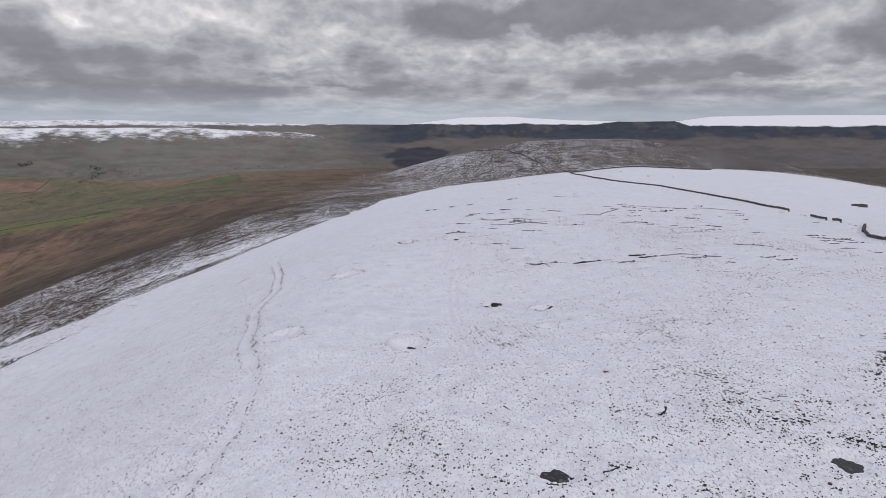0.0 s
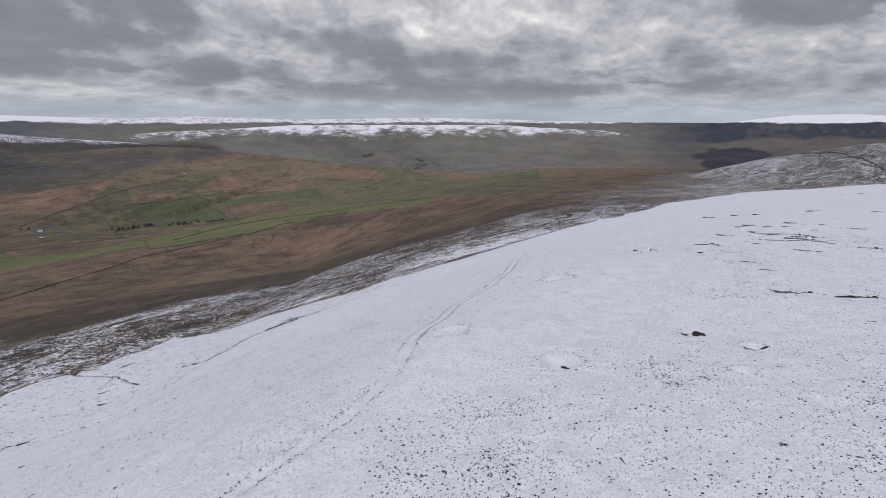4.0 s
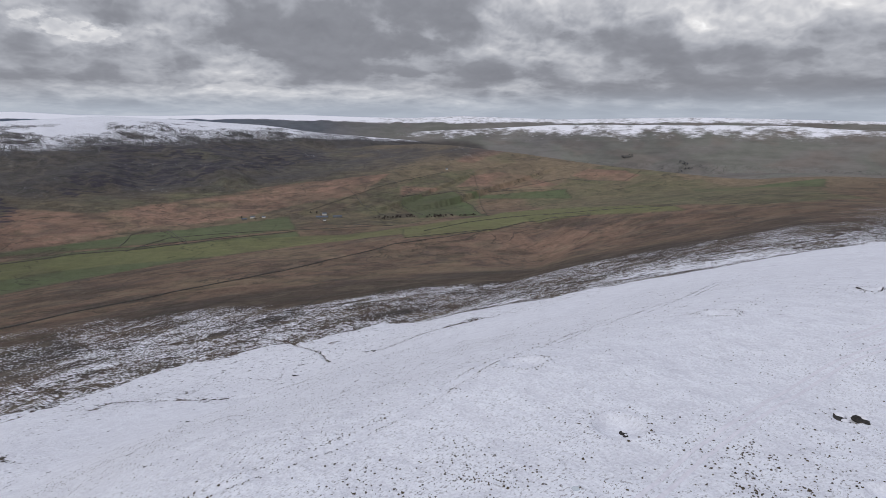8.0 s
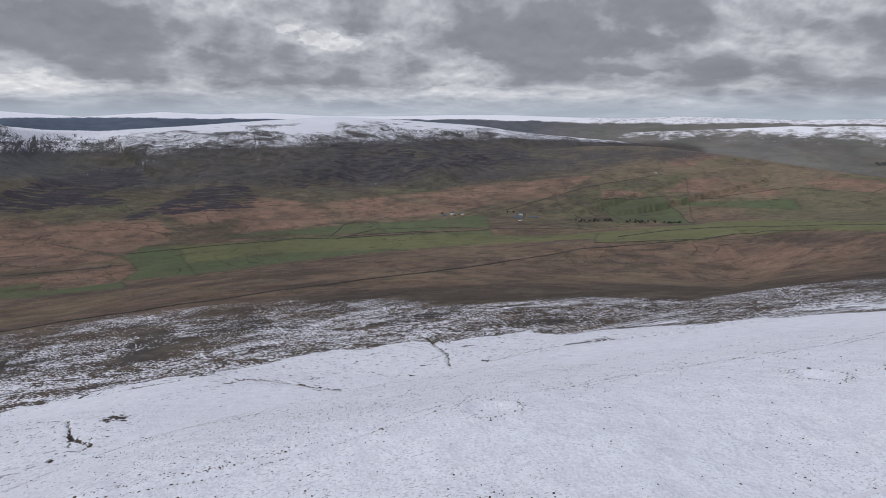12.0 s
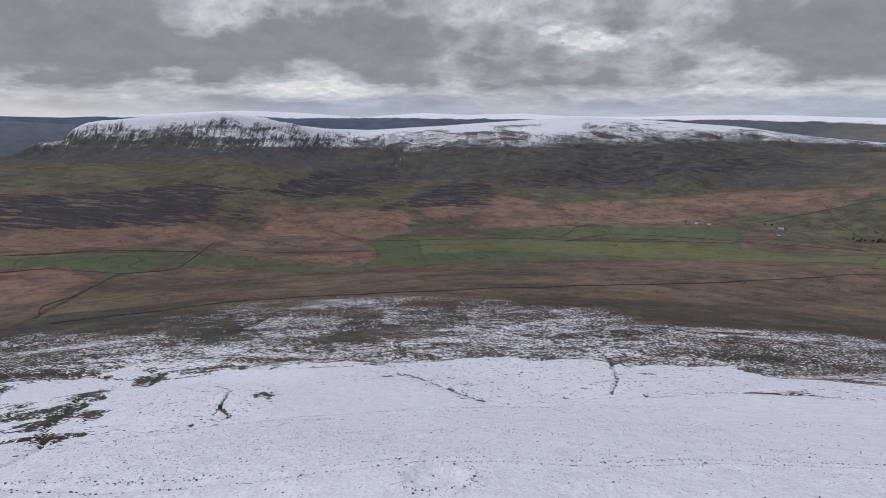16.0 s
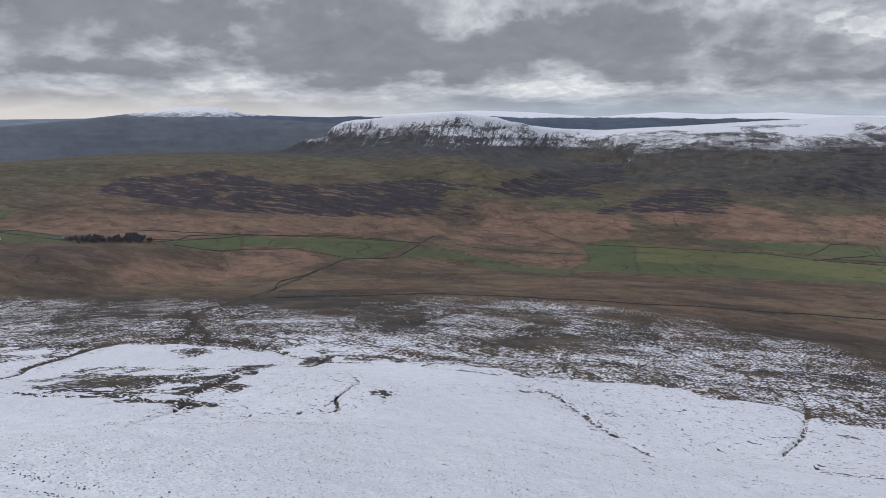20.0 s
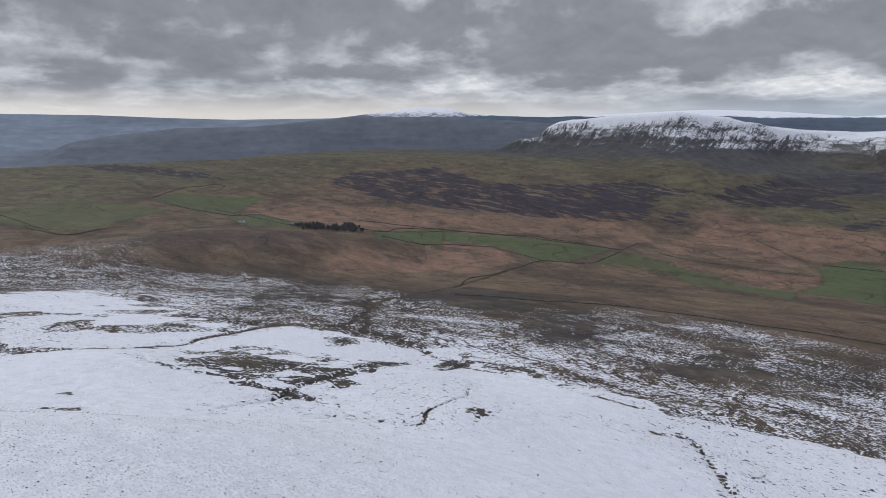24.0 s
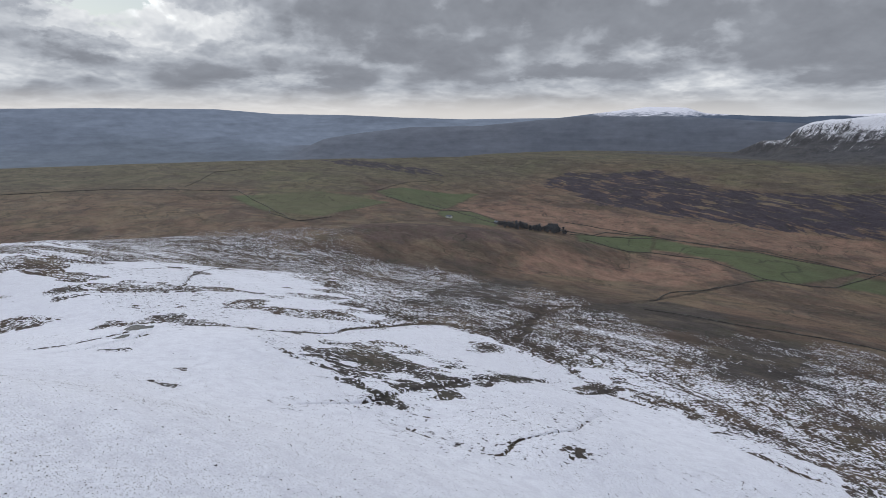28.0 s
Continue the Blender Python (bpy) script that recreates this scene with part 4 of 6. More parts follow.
    first, second = grain(t, sward.outputs[0], 1.0, 8.0, 0.62, 1.1), grain(t, sward.outputs[0], 1.9, 7.0, 0.62, 0.8)
    wild = ramp(t, ground.outputs["Alpha"], 0.0, 1.0, 0.25, 1.0)
    earth = blend(t, calc(t, "MULTIPLY", wild, ramp(t, first, 0.48, 0.60, 0.0, 0.46)), ground.outputs["Color"], (0.062, 0.052, 0.048))
    earth = blend(t, calc(t, "MULTIPLY", wild, ramp(t, second, 0.51, 0.61, 0.0, 0.36)), earth, (0.165, 0.135, 0.092))
    earth = blend(t, calc(t, "MULTIPLY", wild, ramp(t, second, 0.47, 0.38, 0.0, 0.34)), earth, (0.088, 0.084, 0.052))
    # heather, burnt in strips
    burn = t.nodes.new("ShaderNodeMapping")
    burn.inputs["Scale"].default_value = (0.050, 0.013, 0.03)
    t.links.new(place, burn.inputs["Vector"])
    strip_ = grain(t, burn.outputs[0], 1.0, 5.0, 0.62, 0.5)
    ling_ = ramp(t, calc(t, "MULTIPLY_ADD", calc(t, "SUBTRACT", strip_, 0.515), 6.5, ling.outputs["Fac"]), 0.40, 0.62)
    ling_ = calc(t, "MULTIPLY", ling_, ramp(t, ling.outputs["Fac"], 0.04, 0.30))
    earth = blend(t, calc(t, "MULTIPLY", ling_, 0.92), earth, HEATHER)
    rill = calc(t, "ABSOLUTE", calc(t, "SUBTRACT", grain(t, sward.outputs[0], 0.55, 6.0, 0.5, 0.7), 0.47))
    earth = blend(t, ramp(t, rill, 0.008, 0.002, 0.0, 0.55), earth, (0.042, 0.042, 0.032))
    earth = blend(t, ramp(t, fell_side, 0.4, 1.0, 0.0, 0.8), earth, (0.078, 0.078, 0.083))
    shift = t.nodes.new("ShaderNodeVectorMath")
    shift.operation = "SCALE"
    t.links.new(earth, shift.inputs[0])
    t.links.new(tone, shift.inputs["Scale"])
    white = blend(t, ramp(t, calc(t, "ADD", calc(t, "MULTIPLY", speck, 0.5), calc(t, "MULTIPLY", middle, 0.5)), 0.34, 0.60), (0.685, 0.680, 0.720), (0.850, 0.856, 0.890))
    # stubs of grass that show through everywhere
    combed = t.nodes.new("ShaderNodeMapping")
    combed.inputs["Scale"].default_value = (1.0, 0.45, 0.8)
    combed.inputs["Rotation"].default_value = (0, 0, 0.25)
    t.links.new(place, combed.inputs["Vector"])
    stub = calc(t, "MULTIPLY", ramp(t, grain(t, combed.outputs[0], 3.6, 2.0, 0.5), 0.575, 0.65), ramp(t, calc(t, "ADD", calc(t, "MULTIPLY", middle, 0.6), calc(t, "MULTIPLY", broad, 0.4)), 0.40, 0.60, 0.22, 0.95))
    clod = calc(t, "MULTIPLY", ramp(t, grain(t, place, 1.3, 3.0, 0.6), 0.61, 0.68), ramp(t, middle, 0.45, 0.62, 0.08, 0.9))
    stub = calc(t, "MAXIMUM", stub, clod)
    stub = calc(t, "MULTIPLY", stub, ramp(t, lies.outputs["Fac"], 1.0, 0.84, 0.16, 0.75))
    white = blend(t, stub, white, (0.24, 0.215, 0.20))
    dash = calc(t, "MULTIPLY", ramp(t, calc(t, "MULTIPLY_ADD", bits.outputs["Fac"], 0.07, grain(t, place, 0.42, 4.0, 0.62, 0.8)), 0.675, 0.70), ramp(t, bits.outputs["Fac"], 0.02, 0.2))
    white = blend(t, dash, white, (0.060, 0.050, 0.044))
    t.links.new(blend(t, lying, shift.outputs[0], white), shade.inputs["Base Color"])
    shade.inputs["Roughness"].default_value = 0.9
    shade.inputs["Specular IOR Level"].default_value = 0.15
    bump = t.nodes.new("ShaderNodeBump")
    bump.inputs["Strength"].default_value, bump.inputs["Distance"].default_value = 0.75, 0.5
    t.links.new(calc(t, "ADD", fine, calc(t, "MULTIPLY", middle, 2.0)), bump.inputs["Height"])
    t.links.new(bump.outputs[0], shade.inputs["Normal"])
    return m


def distance_material(name):
    m = bpy.data.materials.new(name)
    m.use_nodes = True
    t = m.node_tree
    shade = t.nodes["Principled BSDF"]
    place = t.nodes.new("ShaderNodeNewGeometry").outputs["Position"]
    ground, lies = t.nodes.new("ShaderNodeAttribute"), t.nodes.new("ShaderNodeAttribute")
    ground.attribute_name, lies.attribute_name = "earth", "snow"
    layer = t.nodes.new("ShaderNodeMapping")
    layer.inputs["Scale"].default_value = (0.0045, 0.0045, 0.035)
    t.links.new(place, layer.inputs["Vector"])
    broad = calc(t, "ADD", calc(t, "MULTIPLY", grain(t, place, 0.012, 7.0, 0.65), 0.5), calc(t, "MULTIPLY", grain(t, layer.outputs[0], 1.0, 6.0, 0.6, 0.6), 0.5))
    lying = ramp(t, calc(t, "MULTIPLY_ADD", calc(t, "SUBTRACT", calc(t, "ADD", calc(t, "MULTIPLY", grain(t, place, 0.016, 8.0, 0.70), 0.5), calc(t, "MULTIPLY", grain(t, layer.outputs[0], 5.0, 7.0, 0.7, 0.5), 0.5)), 0.5), 1.9, lies.outputs["Fac"]), 0.3, 0.75)
    tone = t.nodes.new("ShaderNodeVectorMath")
    tone.operation = "SCALE"
    t.links.new(ground.outputs["Color"], tone.inputs[0])
    t.links.new(ramp(t, broad, 0.34, 0.66, 0.80, 1.20, smooth=False), tone.inputs["Scale"])
    t.links.new(blend(t, lying, tone.outputs[0], (0.88, 0.87, 0.90)), shade.inputs["Base Color"])
    shade.inputs["Roughness"].default_value = 1.0
    shade.inputs["Specular IOR Level"].default_value = 0.0
    return m


def lay(name, first, last, material):
    x, y, faces = sheet(first, last)
    z = height_at(x, y)
    me = grid_mesh(name, x, y, z, faces)
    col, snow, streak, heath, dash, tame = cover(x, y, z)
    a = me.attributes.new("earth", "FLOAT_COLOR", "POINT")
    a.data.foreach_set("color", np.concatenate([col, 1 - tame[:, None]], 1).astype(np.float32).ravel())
    for key, values in (("snow", snow), ("streak", streak), ("heath", heath), ("dash", dash)):
        me.attributes.new(key, "FLOAT", "POINT").data.foreach_set("value", values.astype(np.float32))
    me.materials.append(material)
    LEVELS.append(z.reshape(-1, TURNS))
    return new(name, me)


LEVELS = []
split = int(np.searchsorted(RADII, 3520))
moor = ground_material("moor_and_snow")
ground = tagged(lay("ground", 0, split + 1, moor), "snow-covered fell top falling to brown moor and green valley", "ground", kind="structure")
# the far sheet carries its haze in the vertex colours
backdrop = tagged(lay("backdrop", split, len(RADII), distance_material("distance")), "distant hills coloured blue for haze, with snow on their tops", "hills", kind="structure")
LEVEL = np.concatenate([LEVELS[0], LEVELS[1][1:]])


def ground_z(x, y):
    """Height of the laid sheet at places."""
    x, y = np.atleast_1d(np.asarray(x, float)), np.atleast_1d(np.asarray(y, float))
    r = np.hypot(x - CENTRE[0], y - CENTRE[1])
    a = (np.degrees(np.arctan2(-(x - CENTRE[0]), y - CENTRE[1])) - ANGLES[0]) % 360 + ANGLES[0]
    i = np.clip(np.searchsorted(RADII, r) - 1, 0, len(RADII) - 2)
    f = np.clip((r - RADII[i]) / (RADII[i + 1] - RADII[i]), 0, 1)
    j = np.clip(np.searchsorted(ANGLES, a, side="right") - 1, 0, TURNS - 1)
    k, last = (j + 1) % TURNS, np.append(ANGLES[1:], ANGLES[0] + 360)[j]
    g = (a - ANGLES[j]) / (last - ANGLES[j])
    return (LEVEL[i, j] * (1 - g) + LEVEL[i, k] * g) * (1 - f) + (LEVEL[i + 1, j] * (1 - g) + LEVEL[i + 1, k] * g) * f


# ---- materials of the things ----
def surface(name, low, high, scale=3.0, rough=0.85, bump=0.3, detail=5.0, metal=0.0):
    m = bpy.data.materials.new(name)
    m.use_nodes = True
    t = m.node_tree
    shade = t.nodes["Principled BSDF"]
    place = t.nodes.new("ShaderNodeNewGeometry").outputs["Position"]
    a, b = grain(t, place, scale, detail, 0.6), grain(t, place, scale * 0.13, 3.0, 0.55)
    both = calc(t, "ADD", calc(t, "MULTIPLY", a, 0.6), calc(t, "MULTIPLY", b, 0.4))
    t.links.new(blend(t, ramp(t, both, 0.33, 0.67), low, high), shade.inputs["Base Color"])
    shade.inputs["Roughness"].default_value, shade.inputs["Metallic"].default_value = rough, metal
    shade.inputs["Specular IOR Level"].default_value = 0.25
    n = t.nodes.new("ShaderNodeBump")
    n.inputs["Strength"].default_value, n.inputs["Distance"].default_value = bump, 0.08
    t.links.new(a, n.inputs["Height"])
    t.links.new(n.outputs[0], shade.inputs["Normal"])
    return m


STONE = surface("gritstone", (0.035, 0.034, 0.034), (0.13, 0.125, 0.115), 2.5)
WET_STONE = surface("wet_gritstone", (0.016, 0.015, 0.015), (0.060, 0.055, 0.050), 3.0)
STONE_PALE = surface("limestone", (0.12, 0.12, 0.115), (0.26, 0.25, 0.23), 2.0)
PEAT_FACE = surface("peat", (0.012, 0.010, 0.010), (0.055, 0.042, 0.034), 3.0)
SNOW = surface("snow", (0.77, 0.765, 0.80), (0.855, 0.855, 0.890), 4.0, 0.9)
PACKED = surface("packed_snow", (0.67, 0.65, 0.69), (0.81, 0.79, 0.83), 1.5, 0.8)
GRASS = surface("tussock_grass", (0.040, 0.034, 0.026), (0.13, 0.10, 0.065), 6.0)
RUSH = surface("rushes", (0.040, 0.036, 0.027), (0.090, 0.077, 0.054), 3.0)
SLATE_ROOF = surface("slate", (0.07, 0.085, 0.11), (0.13, 0.15, 0.18), 1.2, 0.6)
WHITEWASH = surface("whitewash", (0.62, 0.61, 0.57), (0.78, 0.77, 0.73), 1.0)
TIMBER = surface("timber", (0.05, 0.045, 0.04), (0.12, 0.10, 0.08), 3.0)
GLASS = surface("window_glass", (0.02, 0.022, 0.026), (0.035, 0.04, 0.045), 1.0, 0.15, 0.0)
BARK = surface("bark", (0.06, 0.052, 0.044), (0.12, 0.10, 0.082), 4.0)
LEAF = surface("dark_foliage", (0.105, 0.109, 0.114), (0.180, 0.184, 0.186), 0.8)
TWIGS = surface("bare_twigs", (0.070, 0.060, 0.050), (0.120, 0.102, 0.084), 0.8)


def water_material():
    m = bpy.data.materials.new("pool_water")
    m.use_nodes = True
    t = m.node_tree
    shade = t.nodes["Principled BSDF"]
    place = t.nodes.new("ShaderNodeNewGeometry").outputs["Position"]
    slush = ramp(t, grain(t, place, 0.9, 5.0, 0.6), 0.52, 0.72)
    t.links.new(blend(t, slush, (0.014, 0.013, 0.013), (0.10, 0.10, 0.105)), shade.inputs["Base Color"])
    shade.inputs["Roughness"].default_value = 0.22
    shade.inputs["Specular IOR Level"].default_value = 0.3
    return m


WATER = water_material()


def mesh_of(name, verts, faces, material, smooth=False):
    me = bpy.data.meshes.new(name)
    me.from_pydata([tuple(map(float, v)) for v in verts], [], [tuple(map(int, f)) for f in faces])
    if smooth:
        me.polygons.foreach_set("use_smooth", np.ones(len(me.polygons), dtype=bool))
    me.materials.append(material)
    me.update()
    return me


def part(name, mesh, parent, label=""):
    ob = new(name, mesh)
    ob.parent = parent
    return tagged(ob, label) if label else ob


def put_down(ob, x, y, turn=0.0, size=1.0, sink=0.0):
    ob.matrix_basis = pose(x, y, float(ground_z(x, y)[0]) - sink, 0, 0, turn) @ Matrix.Diagonal((size, size, size, 1))
    return ob


def resample(points, gap):
    p = np.array(points, float)
    d = np.r_[0, np.cumsum(np.hypot(*np.diff(p, axis=0).T))]
    n = max(2, int(d[-1] / gap) + 1)
    s = np.linspace(0, d[-1], n)
    return np.stack([np.interp(s, d, p[:, 0]), np.interp(s, d, p[:, 1])], 1)


def sideways(p):
    t = np.gradient(p, axis=0)
    t = t / (np.hypot(*t.T)[:, None] + 1e-9)
    return np.stack([-t[:, 1], t[:, 0]], 1)


def strip(p, profile, rng, rough, lift=0.0):
    """A bar along a line on the ground; profile: offset aside and height of each corner."""
    n, side = len(p), sideways(p)
    base = ground_z(p[:, 0], p[:, 1]) + lift
    rows = []
    for off, up in profile:
        o = off + rng.normal(0, rough * 0.5, n)
        u = up + (rng.normal(0, rough, n) if up > 0 else 0)
        rows.append(np.stack([p[:, 0] + side[:, 0] * o, p[:, 1] + side[:, 1] * o, base + u], 1))
    v = np.stack(rows, 1).reshape(-1, 3)
    k = len(profile)
    faces = [(i * k + j, i * k + j + 1, (i + 1) * k + j + 1, (i + 1) * k + j) for i in range(n - 1) for j in range(k - 1)]
    faces += [tuple(range(k - 1, -1, -1)), tuple((n - 1) * k + j for j in range(k))]
    return v, faces


def dry_stone_wall(points, high=1.6, wide=0.9, gap=1.5, label="", group="", snow=False, seed=0, material=None):
    rng = np.random.default_rng(seed)
    p = resample(points, gap)
    p = p + rng.normal(0, 0.12, p.shape) + (gap > 4) * np.stack([3 * noise2(p[:, 0], p[:, 1], 40, 3), 3 * noise2(p[:, 0], p[:, 1], 40, 4)], 1)
    wall = new("dry_stone_wall")
    at = np.array([p[0, 0], p[0, 1], float(ground_z(*p[0])[0])])
    wall.location = at
    h, w = high, wide / 2
    v, f = strip(p, [(-w, -0.4), (-w * 0.85, h * 0.45), (-w * 0.6, h * 0.88), (w * 0.6, h * 0.88), (w * 0.85, h * 0.45), (w, -0.4)], rng, 0.06)
    part("courses", mesh_of("courses", v - at, f, material or STONE), wall)
    v, f = strip(p, [(-w * 0.7, h * 0.86), (-w * 0.45, h * 1.06), (w * 0.45, h * 1.06), (w * 0.7, h * 0.86)], rng, 0.09)
    part("coping", mesh_of("coping", v - at, f, material or STONE), wall)
    if snow:
        v, f = strip(p, [(-w * 2.6, -0.1), (-w * 1.5, h * 0.28), (-w * 0.9, h * 0.4), (-w * 0.8, -0.1)], rng, 0.05)
        part("snow_drift", mesh_of("snow_drift", v - at, f, SNOW, True), wall, "white snow drifted against the wall foot")
    return tagged(wall, label, "wall", group)


# ---- the fell top ----
FELL_WALLS = [[(170, 815), (164, 700), (161, 625), (170, 588), (198, 556), (206, 500), (213, 455), (210, 372)], [(205, 341), (202, 322)], [(202, 317), (201, 309)],
              [(198, 287), (194, 281), (177, 257), (165, 236), (163, 222), (150, 190), (170, 120)], [(170, 815), (225, 812), (294, 824), (360, 830)]]
for n, line in enumerate(FELL_WALLS):
    dry_stone_wall(line, 1.7 if n < 4 else 1.5, 1.1, 1.2, "dark gritstone dry stone wall on the snowy fell top" if n not in (1, 2) else "short broken length of dark dry stone wall in snow",
                   "walls on the fell", n < 4, seed=n)
dry_stone_wall([(170, 830), (240, 1300), (262, 1600), (230, 1750), (190, 1900), (120, 1985)], 1.7, 1.3, 8, "thin dark wall climbing the patchy snow hill", "walls on the fell", seed=9)


def sheepfold(x, y, turn):
    """A ruined square of stone walls."""
    rng = np.random.default_rng(4)
    ob = new("sheepfold")
    put_down(ob, x, y, turn)
    a, b, h, w = 4.6, 3.0, 1.7, 0.35
    for x0, y0, x1, y1 in ((-a, -b, a, -b), (a, -b, a, b), (a, b, -a, b), (-a, b, -a, -b * 0.2)):
        n = 9
        xs, ys = np.linspace(x0, x1, n), np.linspace(y0, y1, n)
        side = np.array([-(y1 - y0), x1 - x0]) / math.hypot(x1 - x0, y1 - y0)
        v, f = [], []
        for i in range(n):
            top = h + rng.normal(0, 0.16)
            for s, z in ((-w, -0.6), (-w * 0.7, top), (w * 0.7, top), (w, -0.6)):
                v.append((xs[i] + side[0] * s, ys[i] + side[1] * s, z))
        f += [(i * 4 + j, i * 4 + j + 1, i * 4 + 5 + j, i * 4 + 4 + j) for i in range(n - 1) for j in range(3)]
        f += [(3, 2, 1, 0), tuple((n - 1) * 4 + j for j in range(4))]
        part("wall", mesh_of("fold_wall", v, f, STONE), ob)
    return tagged(ob, "small ruined dark stone sheepfold standing in snow", "sheepfold")


sheepfold(336, 496, 12)


def bank_pieces(length, high, deep, bow, seed):
    """The dark cut face of a peat edge and the snow that overhangs it, along x."""
    rng = np.random.default_rng(seed)
    n = max(5, int(length / 0.45))
    xs = np.linspace(-length / 2, length / 2, n)
    taper = np.clip(1.15 - np.abs(xs / (length / 2)) ** 3, 0.15, 1)
    ys = bow * (1 - (xs / (length / 2)) ** 2) + np.cumsum(rng.normal(0, 0.17, n))
    ys -= ys.mean()
    top = high * taper * np.clip(0.9 + rng.normal(0, 0.8, n), -0.8, 1.8)
    v, c = [], []
    for i in range(n):
        w = deep * taper[i]
        v += [(xs[i], ys[i] - w * 0.55, -0.35), (xs[i], ys[i] - w * 0.4, top[i] * 0.55), (xs[i], ys[i] - w * 0.1, top[i] * 0.92), (xs[i], ys[i] + w * 0.5, top[i] * 0.7), (xs[i], ys[i] + w * 1.3, -0.35)]
        c += [(xs[i], ys[i] - w * 0.12, top[i] * 0.93), (xs[i], ys[i] + w * 0.1, top[i] * 1.1), (xs[i], ys[i] + w * 0.7, top[i] * 0.8), (xs[i], ys[i] + w * 1.7, -0.3)]
    f = [(i * 5 + j, i * 5 + j + 1, i * 5 + 6 + j, i * 5 + 5 + j) for i in range(n - 1) for j in range(4)] + [(4, 3, 2, 1, 0), tuple((n - 1) * 5 + j for j in range(5))]
    g = [(i * 4 + j, i * 4 + j + 1, i * 4 + 5 + j, i * 4 + 4 + j) for i in range(n - 1) for j in range(3)]
    return mesh_of("peat_face", [(a, b, z) for a, b, z in v], [t[::-1] for t in f], PEAT_FACE), mesh_of("snow_cap", c, [t[::-1] for t in g], SNOW, True)


def peat_bank(length, high, deep, bow, seed):
    bank = new("peat_bank")
    face, cap = bank_pieces(length, high, deep, bow, seed)
    part("peat_face", face, bank)
    part("snow_cap", cap, bank, "white snow cap")
    return tagged(bank, "low dark peat edge breaking through the snow", "peat bank", "peat edges on the fell top")


BANK_PLACES = [(91, 692), (107, 683), (37, 512), (54, 434), (-5, 460), (12, 451), (24, 441), (22, 308), (31, 299), (40, 291), (24, 269), (48, 294), (56, 286), (60, 274),
               (74, 311), (85, 311), (107, 350), (123, 345), (146, 353), (107, 312), (101, 322), (89, 281), (95, 275), (102, 269), (106, 250), (113, 255), (7, 233), (21, 223),
               (27, 210), (10, 260), (48, 186), (58, 183), (67, 180), (79, 186), (35, 186), (46, 164), (83, 423), (94, 425)]
BANK_MORE = [(26.3, 85.4), (29.8, 83.3), (109, 371), (134, 348), (160, 335), (200, 364), (108, 265), (122, 255), (129, 249), (117, 269), (82, 188), (98, 186), (104, 181), (135, 202), (139, 198), (59, 128),
             (10, 88), (26, 85), (42, 96), (22, 71), (31, 66), (-116, 22), (-94, 75), (-108, 4), (-108, -31), (-84, 59), (-208, 48), (-238, 39), (-256, 47), (-233, 52), (-57, 50)]
kinds = [peat_bank(5, 0.22, 0.55, 0.9, 1), peat_bank(8, 0.24, 0.6, -1.3, 2), peat_bank(2.4, 0.17, 0.4, 0.3, 3), peat_bank(12, 0.26, 0.6, 1.6, 5)]
pick = np.random.default_rng(11)
BANK_DRIFT = [(float(pick.normal(mx, sx)), float(pick.normal(my, sy))) for mx, my, sx, sy, k in ((30, 287, 12, 9, 34), (38, 322, 16, 12, 16), (112, 300, 34, 30, 40), (85, 340, 30, 10, 16), (82, 190, 34, 5, 18), (130, 225, 24, 8, 14), (50, 440, 40, 30, 6), (55, 85, 12, 10, 4), (-190, 60, 40, 50, 20), (-240, 180, 40, 60, 20), (-120, -190, 60, 50, 22), (-60, -290, 50, 50, 12)) for _ in range(k)]
for n, (bx, by) in enumerate(BANK_PLACES + BANK_MORE + BANK_DRIFT):
    k = kinds[int(pick.integers(0, 4))] if by > 160 and n < len(BANK_PLACES + BANK_MORE) else kinds[2 if by < 160 or pick.uniform() < 0.65 else int(pick.integers(0, 2))]
    turn = float(pick.normal(4, 9)) if by > 160 else float(pick.uniform(-40, 40))
    if bx < -50:
        turn = float(pick.uniform(40, 120))
    z = float(ground_z(bx, by)[0])
    m = pose(bx, by, z, 0, 0, turn) @ Matrix.Diagonal((float(pick.uniform(0.7, 1.25)), 1, float(pick.uniform(0.8, 1.3)), 1))
    if n < 4:
        kinds[n].matrix_basis = pose(bx, by, z, 0, 0, turn)
    else:
        copy_thing(k, m)


def curved_bank(line, high, seed, label, rough=0.07):
    """A peat edge that follows a bend of its own."""
    rng = np.random.default_rng(seed)
    p = resample(line, 0.4)
    at = np.array([*p[0], float(ground_z(*p[0])[0])])
    ob = new("peat_bank")
    ob.location = at
    v, f = strip(p, [(-0.3, -0.3), (-0.25, high * 0.6), (-0.05, high), (0.3, high * 0.7), (0.7, -0.3)], rng, rough)
    part("peat_face", mesh_of("peat_face", v - at, f, PEAT_FACE), ob)
    v, f = strip(p, [(-0.03, high * 1.0), (0.12, high * 1.1), (0.5, high * 0.8), (1.1, -0.25)], rng, 0.03)
    part("snow_cap", mesh_of("snow_cap", v - at, f[:-2], SNOW, True), ob, "white snow cap")
    return tagged(ob, label, "peat bank", "peat edges on the fell top")


curved_bank([(31.6, 83.1), (32.6, 84.0), (33.1, 85.2)], 0.16, 21, "small hooked dark peat edge beside a snowy hollow")
curved_bank([(22.6, 140.9), (23.6, 140.1), (25.2, 139.8), (26.4, 140.4)], 0.5, 22, "dark overhanging peat edge of a shake hole")
curved_bank([(-15.2, 240.2), (-13, 240), (-11, 241), (-10, 243), (-10.5, 245.5)], 0.45, 23, "crescent of dark peat around a snowy hollow")


